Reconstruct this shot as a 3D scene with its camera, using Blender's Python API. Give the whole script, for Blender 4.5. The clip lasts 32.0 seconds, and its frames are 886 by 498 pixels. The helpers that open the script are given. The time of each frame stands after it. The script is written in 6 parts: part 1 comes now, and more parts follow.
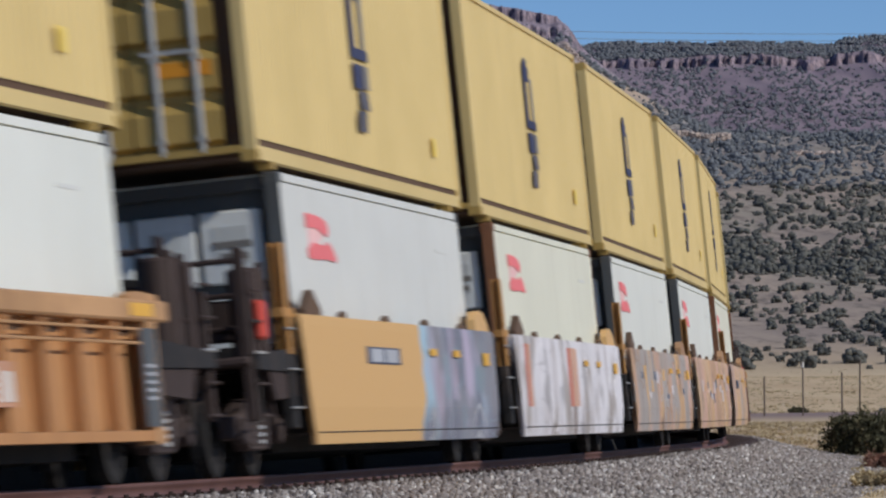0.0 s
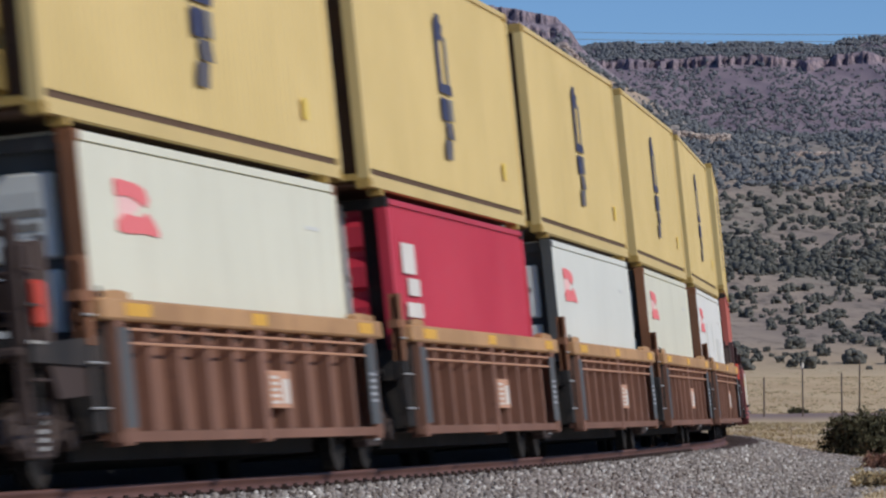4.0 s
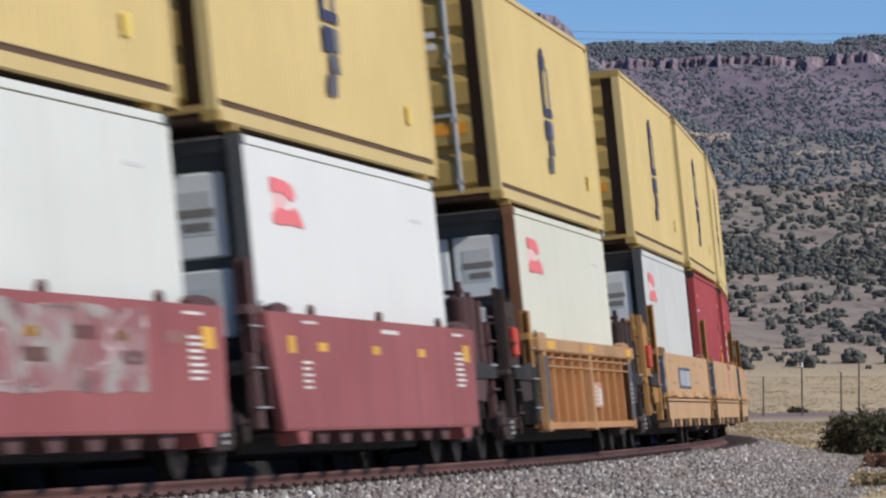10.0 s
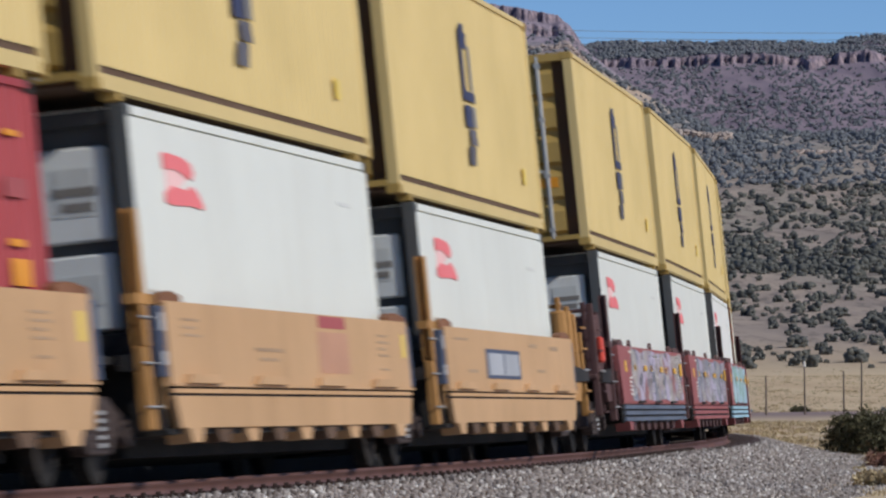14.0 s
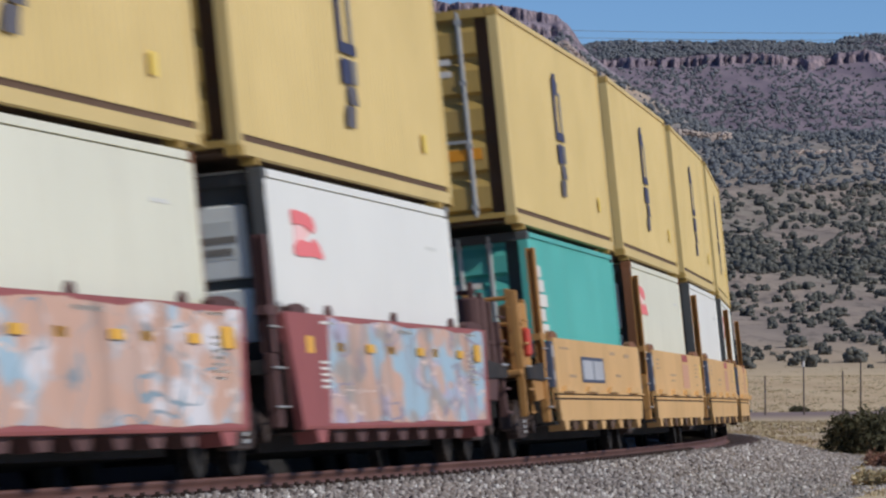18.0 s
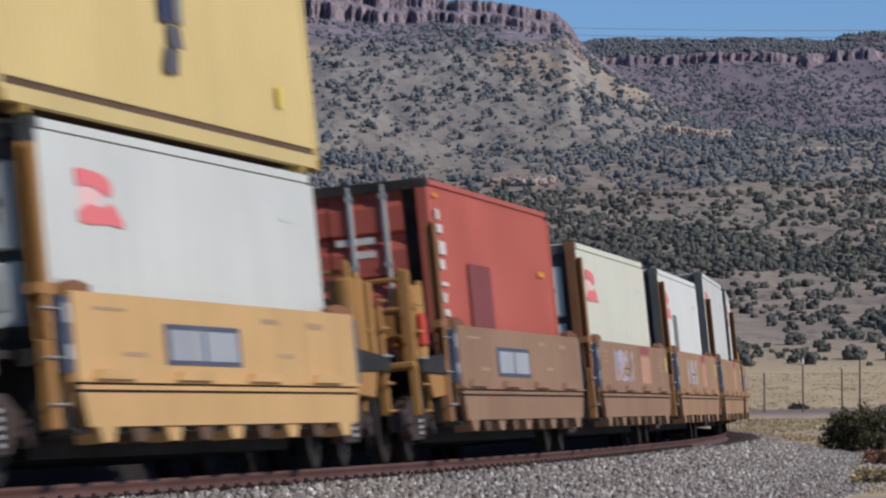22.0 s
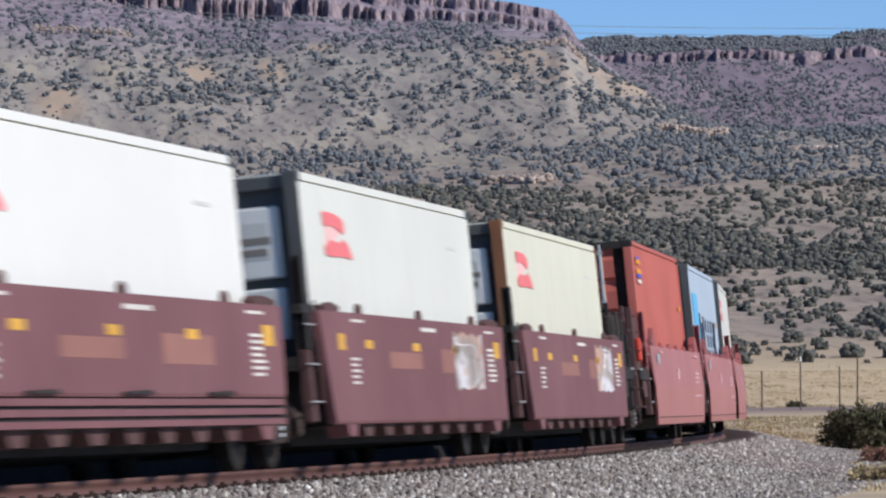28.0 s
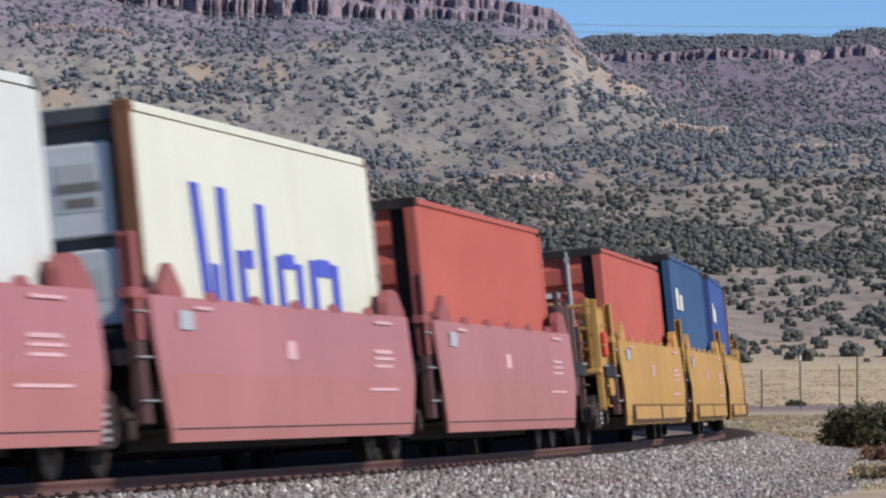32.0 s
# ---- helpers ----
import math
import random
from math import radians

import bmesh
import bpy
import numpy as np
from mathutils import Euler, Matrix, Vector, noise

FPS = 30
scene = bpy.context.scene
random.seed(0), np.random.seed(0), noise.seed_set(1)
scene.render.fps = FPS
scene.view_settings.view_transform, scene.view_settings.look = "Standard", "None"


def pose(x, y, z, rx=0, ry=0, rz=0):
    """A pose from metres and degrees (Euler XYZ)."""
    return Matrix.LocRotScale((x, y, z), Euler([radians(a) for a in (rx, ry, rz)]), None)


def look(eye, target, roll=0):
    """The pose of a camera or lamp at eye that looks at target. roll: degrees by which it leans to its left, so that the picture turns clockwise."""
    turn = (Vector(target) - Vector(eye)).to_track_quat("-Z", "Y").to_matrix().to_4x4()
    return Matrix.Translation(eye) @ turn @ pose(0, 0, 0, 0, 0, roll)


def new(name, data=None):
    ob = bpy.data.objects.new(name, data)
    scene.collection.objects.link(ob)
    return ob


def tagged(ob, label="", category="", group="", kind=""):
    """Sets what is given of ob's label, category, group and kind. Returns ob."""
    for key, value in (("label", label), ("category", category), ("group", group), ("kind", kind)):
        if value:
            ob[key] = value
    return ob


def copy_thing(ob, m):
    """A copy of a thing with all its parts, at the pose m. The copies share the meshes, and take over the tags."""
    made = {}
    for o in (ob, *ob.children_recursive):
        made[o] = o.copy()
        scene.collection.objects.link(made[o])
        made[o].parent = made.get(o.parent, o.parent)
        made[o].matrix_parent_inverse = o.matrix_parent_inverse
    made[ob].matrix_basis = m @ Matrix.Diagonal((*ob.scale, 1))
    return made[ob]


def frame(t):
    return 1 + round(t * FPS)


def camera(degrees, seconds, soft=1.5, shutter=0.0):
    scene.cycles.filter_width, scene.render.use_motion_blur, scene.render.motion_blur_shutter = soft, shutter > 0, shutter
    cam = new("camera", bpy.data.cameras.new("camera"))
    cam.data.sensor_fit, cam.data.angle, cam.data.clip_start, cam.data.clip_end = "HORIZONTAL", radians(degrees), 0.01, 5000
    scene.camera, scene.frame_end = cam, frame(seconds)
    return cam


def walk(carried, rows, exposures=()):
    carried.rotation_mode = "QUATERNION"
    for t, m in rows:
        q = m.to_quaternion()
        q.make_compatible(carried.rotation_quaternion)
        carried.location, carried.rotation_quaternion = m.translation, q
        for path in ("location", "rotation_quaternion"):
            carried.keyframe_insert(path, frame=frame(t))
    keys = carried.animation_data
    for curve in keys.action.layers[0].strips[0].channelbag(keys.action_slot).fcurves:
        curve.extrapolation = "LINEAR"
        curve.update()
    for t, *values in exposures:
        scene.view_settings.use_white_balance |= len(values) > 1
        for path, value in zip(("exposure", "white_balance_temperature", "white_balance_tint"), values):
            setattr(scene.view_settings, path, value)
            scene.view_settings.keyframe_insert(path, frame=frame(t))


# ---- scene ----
F = 9798.0  # focal length in picture widths of 1568
EYE_Z = 0.644
cam = camera(9.1495, 32.0, soft=2.3, shutter=0.55)


def aim(dx, dy):
    """The tripod's pose with a small shake of dx, dy in units of 1/F radian."""
    return pose(0, 0, EYE_Z, 90 + 1.728 + math.degrees(dy / F), 0.444, math.degrees(dx / F))


walk(cam, [
    (0, aim(1.7, 4.0)), (0.5, aim(-1.4, 2.5)), (1, aim(0.1, 5.6)), (1.5, aim(0.1, 2.5)),
    (2, aim(0.1, 2.5)), (2.5, aim(-6.0, 8.6)), (3, aim(1.7, 2.5)), (3.5, aim(1.7, 5.6)),
    (5.5, aim(-1.4, 2.5)), (6, aim(-1.4, 2.5)), (6.5, aim(1.7, -3.6)), (7, aim(0.1, 2.5)),
    (7.5, aim(1.7, 2.5)), (8, aim(3.2, 1.0)), (8.5, aim(0.1, 4.0)), (9, aim(3.2, 2.5)),
    (9.5, aim(1.7, 2.5)), (10, aim(0.1, 4.0)), (10.5, aim(0.1, 1.0)), (11, aim(3.2, 4.0)),
    (11.5, aim(3.2, 2.5)), (12, aim(1.7, 1.0)), (12.5, aim(0.1, 2.5)), (13, aim(0.1, 2.5)),
    (13.5, aim(0.1, 2.5)), (14, aim(4.7, 2.5)), (14.5, aim(3.2, 4.0)), (16.5, aim(-1.4, 1.0)),
    (17, aim(0.1, 2.5)), (17.5, aim(0.1, -0.6)), (18, aim(3.2, 2.5)), (18.5, aim(1.7, 2.5)),
    (19, aim(4.7, -2.1)), (19.5, aim(4.7, 1.0)), (20, aim(-1.4, 1.0)), (20.5, aim(0.1, -2.1)),
    (21, aim(-1.4, -0.6)), (21.5, aim(3.2, -0.6)), (22, aim(1.7, -2.1)), (22.5, aim(-1.4, -0.6)),
    (23, aim(0.1, 1.0)), (23.5, aim(3.2, -2.1)), (24, aim(0.1, 1.0)), (24.5, aim(-1.4, -0.6)),
    (25, aim(4.7, -8.2)), (25.5, aim(-4.5, -6.7)), (26, aim(-2.9, 2.5)), (26.5, aim(-4.5, -6.7)),
    (28.5, aim(0.1, -5.2)), (29, aim(4.7, -3.6)), (29.5, aim(1.7, -3.6)), (30, aim(-1.4, -5.2)),
    (30.5, aim(3.2, -3.6)), (31, aim(15.4, -2.1)), (31.5, aim(-2.9, -3.6)), (32, aim(-2.9, -8.2)),
], exposures=[
    (0, -0.35), (2, -0.4), (3, -0.35), (6, -0.3), (7, -0.22), (8, 0.02), (9, 0.05), (10, -0.13), (11, -0.1), (12, -0.15), (13, -0.2), (14, -0.25), (17, -0.3), (18, -0.3),
    (19, -0.3), (22, -0.3), (23, -0.02), (24, 0.02), (25, 0.02), (26, 0.09), (29, 0.1), (30, 0.14), (31, 0.08), (32, 0.06)])

# ---- light ----
SUN_DIR = Vector((0.742, -0.372, 0.559)).normalized()
world = bpy.data.worlds.new("world")
scene.world = world
world.use_nodes = True
wn = world.node_tree
sky = wn.nodes.new("ShaderNodeTexSky")
sky.sky_type = "NISHITA"
sky.sun_disc = False
sky.sun_elevation = math.asin(SUN_DIR.z)
sky.sun_rotation = math.atan2(SUN_DIR.x, SUN_DIR.y)
sky.altitude = 3500
sky.air_density = 0.9
sky.dust_density = 0.02
sky.ozone_density = 7.0
wn.links.new(sky.outputs[0], wn.nodes["Background"].inputs[0])
wn.nodes["Background"].inputs[1].default_value = 0.112
sun = new("sun", bpy.data.lights.new("sun", "SUN"))
sun.data.energy = 3.5
sun.data.angle = radians(0.53)
sun.data.color = (1.0, 0.958, 0.90)
sun.matrix_world = look(SUN_DIR * 50, (0, 0, 0))


# ---- materials ----
def srgb(r, g, b):
    return tuple((c / 255 / 12.92) if c < 11 else ((c / 255 + 0.055) / 1.055) ** 2.4 for c in (r, g, b))


def nodes_of(name):
    m = bpy.data.materials.new(name)
    m.use_nodes = True
    t = m.node_tree
    return m, t, t.nodes["Principled BSDF"]


def noise_tex(t, vec, scale, detail=4.0, rough=0.55):
    n = t.nodes.new("ShaderNodeTexNoise")
    n.inputs["Scale"].default_value = scale
    n.inputs["Detail"].default_value = detail
    n.inputs["Roughness"].default_value = rough
    if vec is not None:
        t.links.new(vec, n.inputs["Vector"])
    return n.outputs["Fac"]


def ramp(t, fac, lo, hi):
    n = t.nodes.new("ShaderNodeMapRange")
    n.inputs["From Min"].default_value = lo
    n.inputs["From Max"].default_value = hi
    t.links.new(fac, n.inputs["Value"])
    return n.outputs["Result"]


def mix(t, fac, a, b, mode="MIX"):
    n = t.nodes.new("ShaderNodeMix")
    n.data_type = "RGBA"
    n.blend_type = mode
    for socket, v in ((n.inputs[0], fac), (n.inputs[6], a), (n.inputs[7], b)):
        if isinstance(v, (int, float)):
            socket.default_value = v
        elif isinstance(v, tuple):
            socket.default_value = (*v, 1.0)
        else:
            t.links.new(v, socket)
    return n.outputs[2]


def mapped(t, scale=(1, 1, 1), space="Object"):
    tc = t.nodes.new("ShaderNodeTexCoord")
    mp = t.nodes.new("ShaderNodeMapping")
    mp.inputs["Scale"].default_value = scale
    t.links.new(tc.outputs[space], mp.inputs["Vector"])
    info = t.nodes.new("ShaderNodeObjectInfo")
    k = t.nodes.new("ShaderNodeMath")
    k.operation = "MULTIPLY"
    k.inputs[1].default_value = 37.0
    t.links.new(info.outputs["Random"], k.inputs[0])
    add = t.nodes.new("ShaderNodeVectorMath")
    add.operation = "ADD"
    t.links.new(mp.outputs[0], add.inputs[0])
    t.links.new(k.outputs[0], add.inputs[1])
    return add.outputs[0]


def relief(t, fac, bs, strength, dist):
    b = t.nodes.new("ShaderNodeBump")
    b.inputs["Strength"].default_value = strength
    b.inputs["Distance"].default_value = dist
    t.links.new(fac, b.inputs["Height"])
    t.links.new(b.outputs[0], bs.inputs["Normal"])


def paint(name, rgb, rough=0.5, dirt=(0.16, 0.11, 0.08), amount=0.35, metal=0.0, streak=True, vary=0.12):
    """Weathered paint on steel: faded cloudy tone, streaks that run down, fine grime."""
    m, t, bs = nodes_of(name)
    col = srgb(*rgb)
    broad = noise_tex(t, mapped(t, (0.35, 0.6, 0.6)), 1.0, 3)
    pale = tuple(min(1.0, c * (1 + vary) + 0.015) for c in col)
    dark = tuple(c * (1 - vary) for c in col)
    c = mix(t, ramp(t, broad, 0.3, 0.7), dark, pale)
    run = noise_tex(t, mapped(t, (2.2, 2.2, 0.22) if streak else (1.6, 1.6, 1.6)), 1.0, 5, 0.65)
    k = t.nodes.new("ShaderNodeMath")
    k.operation = "MULTIPLY"
    k.inputs[1].default_value = amount
    t.links.new(ramp(t, run, 0.5, 0.85), k.inputs[0])
    c = mix(t, k.outputs[0], c, dirt)
    fine = noise_tex(t, mapped(t, (9, 9, 9)), 1.0, 4, 0.7)
    k2 = t.nodes.new("ShaderNodeMath")
    k2.operation = "MULTIPLY"
    k2.inputs[1].default_value = amount * 0.6
    t.links.new(ramp(t, fine, 0.58, 0.75), k2.inputs[0])
    c = mix(t, k2.outputs[0], c, dirt)
    t.links.new(c, bs.inputs["Base Color"])
    bs.inputs["Roughness"].default_value = rough
    bs.inputs["Metallic"].default_value = metal
    relief(t, fine, bs, 0.15, 0.004)
    return m


def patchy(name, cols, scales, rough=0.9, bump=(0.4, 0.05, 12.0), space="Object"):
    """Ground-like surface: three tones mixed by noise at two scales, with relief."""
    m, t, bs = nodes_of(name)
    tc = t.nodes.new("ShaderNodeTexCoord")
    v = tc.outputs[space]
    n1 = noise_tex(t, v, scales[0], 5, 0.6)
    n2 = noise_tex(t, v, scales[1], 4, 0.65)
    c = mix(t, ramp(t, n1, 0.38, 0.62), cols[0], cols[1])
    c = mix(t, ramp(t, n2, 0.5, 0.72), c, cols[2])
    t.links.new(c, bs.inputs["Base Color"])
    bs.inputs["Roughness"].default_value = rough
    n3 = noise_tex(t, v, bump[2], 4, 0.7)
    relief(t, n3, bs, bump[0], bump[1])
    return m


def stones_mat(name, a, b, c3):
    """Every loose piece takes its own tone."""
    m, t, bs = nodes_of(name)
    g = t.nodes.new("ShaderNodeNewGeometry")
    r = g.outputs["Random Per Island"]
    c = mix(t, ramp(t, r, 0.0, 0.6), a, b)
    c = mix(t, ramp(t, r, 0.72, 0.98), c, c3)
    tc = t.nodes.new("ShaderNodeTexCoord")
    n = noise_tex(t, tc.outputs["Object"], 30, 3)
    c = mix(t, ramp(t, n, 0.35, 0.75), c, tuple(x * 0.7 for x in b), "MIX")
    t.links.new(c, bs.inputs["Base Color"])
    bs.inputs["Roughness"].default_value = 0.88
    return m


M = {}
M["yellow"] = paint("container_yellow", (214, 189, 126), 0.55, amount=0.10, vary=0.05)
M["yellow_dk"] = paint("container_yellow_frame_shade", (176, 146, 76), 0.6, amount=0.4, vary=0.12)
M["white"] = paint("reefer_white", (227, 229, 219), 0.45, dirt=srgb(170, 150, 120), amount=0.14, vary=0.03)
M["bright"] = paint("reefer_bright_white", (238, 238, 231), 0.42, dirt=srgb(190, 186, 178), amount=0.08, vary=0.02)
M["cream"] = paint("reefer_cream", (228, 227, 206), 0.45, dirt=srgb(150, 130, 100), amount=0.18, vary=0.03)
M["grey_white"] = paint("reefer_grey_white", (218, 219, 212), 0.45, dirt=srgb(150, 135, 110), amount=0.2, vary=0.04)
M["pale_blue"] = paint("reefer_pale_blue", (182, 199, 214), 0.45, dirt=srgb(120, 120, 115), amount=0.15, vary=0.04)
M["red"] = paint("container_red", (184, 96, 84), 0.6, amount=0.16, vary=0.08)
M["crimson"] = paint("container_crimson", (164, 60, 62), 0.55, amount=0.16, vary=0.08)
M["cherry"] = paint("container_cherry", (190, 44, 66), 0.5, amount=0.12, vary=0.06)
M["brick"] = paint("container_brick_red", (182, 88, 72), 0.6, amount=0.16, vary=0.08)
M["teal"] = paint("container_teal", (84, 178, 168), 0.5, amount=0.12, vary=0.06)
M["blue"] = paint("container_blue", (48, 82, 122), 0.55, amount=0.16, vary=0.08)
M["royal"] = paint("container_royal_blue", (50, 78, 140), 0.55, amount=0.14, vary=0.08)
M["rust"] = paint("rusty_edge", (128, 84, 56), 0.85, amount=0.5, vary=0.25)
# grimy steel, darkened further to hold the shade of voids and gaps
M["dark"] = paint("grimy_steel_with_shade", (26, 23, 22), 0.8, amount=0.5, vary=0.3, streak=False)
M["charcoal"] = paint("charcoal_frame", (78, 82, 84), 0.65, amount=0.3, vary=0.15)
M["unit_blue"] = paint("cooling_unit_bluish_panel", (204, 210, 216), 0.5, amount=0.2, vary=0.1)
M["unit_grey"] = paint("cooling_unit_panel", (222, 226, 224), 0.5, amount=0.2, vary=0.1)
M["silver"] = paint("galvanised_rod", (190, 190, 186), 0.4, amount=0.25, metal=0.35)
M["tan_well"] = paint("tan_well_paint", (200, 160, 116), 0.62, dirt=srgb(120, 84, 58), amount=0.28, vary=0.07)
M["yellow_well"] = paint("yellow_well_paint", (212, 170, 112), 0.6, dirt=srgb(130, 88, 52), amount=0.28, vary=0.07)
M["rose_tan_well"] = paint("faded_brown_well_paint", (154, 119, 91), 0.65, dirt=srgb(96, 66, 54), amount=0.35, vary=0.08)
M["maroon"] = paint("maroon_well_paint", (156, 86, 84), 0.62, dirt=srgb(70, 42, 40), amount=0.35, vary=0.08)
M["plum"] = paint("plum_well_paint", (124, 80, 82), 0.62, dirt=srgb(66, 44, 42), amount=0.35, vary=0.08)
M["rose"] = paint("rose_well_paint", (186, 116, 114), 0.36, dirt=srgb(120, 66, 60), amount=0.22, vary=0.06)
M["ribbed_brown"] = paint("rusty_brown_well_paint", (126, 88, 70), 0.75, dirt=srgb(70, 48, 40), amount=0.5, vary=0.2)
M["ribbed_tan"] = paint("orange_tan_well_paint", (184, 132, 82), 0.68, dirt=srgb(110, 70, 46), amount=0.35, vary=0.12)
M["sill_tan"] = paint("tan_sill_paint", (184, 142, 98), 0.65, dirt=srgb(116, 76, 52), amount=0.7, vary=0.18, streak=False)
M["well_gold"] = paint("gold_well_paint", (192, 146, 74), 0.6, dirt=srgb(120, 84, 48), amount=0.3, vary=0.08)
M["gear_brown"] = paint("grimy_brown_gear", (58, 42, 36), 0.8, dirt=srgb(30, 24, 22), amount=0.5, vary=0.2)
M["post_brown"] = paint("post_brown", (150, 104, 62), 0.7, dirt=srgb(96, 62, 38), amount=0.45, vary=0.15)
M["post_tan"] = paint("post_ochre", (176, 128, 68), 0.68, dirt=srgb(96, 62, 38), amount=0.45, vary=0.15)
M["navy"] = paint("navy_marking", (50, 54, 84), 0.55, amount=0.1)
M["grey_mark"] = paint("grey_marking", (128, 124, 118), 0.55, amount=0.1)
M["pink"] = paint("pink_marking", (240, 122, 124), 0.55, amount=0.02, vary=0.04)
M["white_mark"] = paint("white_marking", (222, 218, 210), 0.55, amount=0.12)
M["soft_orange"] = paint("pale_orange_label", (238, 208, 96), 0.5, amount=0.06)
M["orange"] = paint("orange_label", (228, 150, 28), 0.5, amount=0.06)
M["reflector"] = paint("yellow_reflector", (232, 176, 50), 0.4, amount=0.1)
M["sign_frame"] = paint("sign_frame_slate", (72, 82, 104), 0.6, amount=0.2)
M["sign_white"] = paint("sign_white", (176, 179, 184), 0.5, amount=0.2)
M["faded_pink"] = paint("faded_pink_block", (196, 146, 116), 0.6, amount=0.2)
M["faint_mark"] = paint("faint_marking", (172, 142, 110), 0.6, amount=0.1)
M["tan_brown"] = paint("faded_tan_well_paint", (168, 130, 95), 0.65, dirt=srgb(110, 78, 58), amount=0.35, vary=0.1)
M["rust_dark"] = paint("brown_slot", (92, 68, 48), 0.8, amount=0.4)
# well floor only: underbody shade put into a near-black colour
M["black"] = paint("underfloor_shade_black", (17, 16, 16), 0.85, amount=0.3, vary=0.3, streak=False)
M["dull_rust"] = paint("dull_rust_block", (152, 104, 92), 0.6, amount=0.2)
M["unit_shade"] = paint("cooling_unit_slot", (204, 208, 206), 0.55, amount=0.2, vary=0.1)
M["faint_rose"] = paint("faint_rose_marking", (222, 176, 178), 0.6, amount=0.1)
M["faint_pink"] = paint("faint_pink_marking", (242, 196, 192), 0.55, amount=0.04)
M["slate_wash"] = paint("slate_wash", (158, 174, 190), 0.5, amount=0.3, vary=0.25)
M["plum_dk"] = paint("dark_plum_post", (84, 54, 52), 0.75, amount=0.4, vary=0.15)
M["grey_navy"] = paint("grey_navy_marking", (92, 88, 92), 0.55, amount=0.1)
# near-black holds the shade under the train in the bank's own colour
M["bench"] = patchy("bank_shade_black", (srgb(34, 31, 30), srgb(27, 25, 24), srgb(44, 40, 37)), (2.0, 9.0), bump=(0.7, 0.04, 18.0))
M["wine_patch"] = paint("wine_patch", (166, 78, 78), 0.6, amount=0.2)
M["deep_red"] = paint("deep_red_patch", (134, 62, 58), 0.6, amount=0.1)
M["sky_mark"] = paint("sky_blue_marking", (96, 186, 232), 0.5, amount=0.05)
M["ink"] = paint("ink_marking", (44, 58, 78), 0.55, amount=0.08)
M["violet_mark"] = paint("blue_violet_marking", (70, 84, 190), 0.55, amount=0.05)
M["scarlet"] = paint("scarlet_marking", (230, 102, 118), 0.55, amount=0.05)
M["handle_red"] = paint("red_fitting", (206, 66, 44), 0.5, amount=0.15)
for nm, rgb in (("g_white", (206, 200, 202)), ("g_lilac", (178, 168, 190)), ("g_slate", (92, 102, 118)),
                ("g_ice", (158, 192, 206)), ("g_green", (72, 142, 112)), ("g_mint", (146, 190, 182)),
                ("g_rust", (190, 112, 92)), ("g_peach", (206, 164, 140)), ("g_lemon", (214, 204, 140)),
                ("g_grey", (156, 148, 142))):
    M[nm] = paint(nm.replace("g_", "spray_"), rgb, 0.65, amount=0.2, vary=0.14)
M["rail"] = paint("rail_rust", (104, 70, 62), 0.6, dirt=srgb(60, 40, 34), amount=0.4, streak=False, vary=0.15)
M["rail_top"] = paint("rail_worn_top", (150, 140, 136), 0.3, amount=0.1, metal=0.8, streak=False)
M["tie"] = paint("tie_concrete", (128, 116, 104), 0.9, amount=0.5, vary=0.2, streak=False)
M["clip"] = paint("rail_clip_iron", (58, 42, 38), 0.8, amount=0.4, streak=False)
M["wheel"] = paint("wheel_steel", (22, 19, 18), 0.95, amount=0.5, metal=0.0, streak=False)
M["frame_rust"] = paint("truck_frame_rust", (56, 42, 38), 0.75, amount=0.45, vary=0.2, streak=False)
M["ballast"] = patchy("ballast_bed", (srgb(162, 152, 147), srgb(122, 113, 109), srgb(186, 178, 173)), (3.0, 14.0), bump=(0.8, 0.04, 22.0))
M["stained"] = patchy("rust_stained_ballast", (srgb(78, 58, 52), srgb(60, 46, 43), srgb(96, 76, 70)), (3.0, 14.0), bump=(0.8, 0.04, 22.0))
M["stone"] = stones_mat("ballast_stone", srgb(194, 186, 181), srgb(126, 117, 112), srgb(242, 238, 233))
M["cable"] = paint("cable_grey", (120, 124, 134), 0.5, amount=0.1)
M["post_wood"] = paint("fence_post_weathered", (98, 84, 74), 0.9, amount=0.4, vary=0.2)
M["post_white"] = paint("post_white_tip", (210, 206, 198), 0.7, amount=0.2)


# ---- geometry helpers ----
def box(bm, x0, x1, y0, y1, z0, z1):
    v = [bm.verts.new((x, y, z)) for x in (x0, x1) for y in (y0, y1) for z in (z0, z1)]
    for a, b, c, d in ((0, 1, 3, 2), (4, 6, 7, 5), (0, 4, 5, 1), (2, 3, 7, 6), (0, 2, 6, 4), (1, 5, 7, 3)):
        bm.faces.new((v[a], v[b], v[c], v[d]))
    return bm


def tube(bm, p, q, r, n=8, r2=None):
    p, q = Vector(p), Vector(q)
    d = (q - p).normalized()
    a = d.orthogonal().normalized()
    b = d.cross(a)
    rings = []
    for c, rr in ((p, r), (q, r if r2 is None else r2)):
        rings.append([bm.verts.new(c + a * (rr * math.cos(2 * math.pi * i / n)) + b * (rr * math.sin(2 * math.pi * i / n))) for i in range(n)])
    for i in range(n):
        j = (i + 1) % n
        bm.faces.new((rings[0][i], rings[0][j], rings[1][j], rings[1][i]))
    bm.faces.new(rings[0][::-1])
    bm.faces.new(rings[1])
    return bm


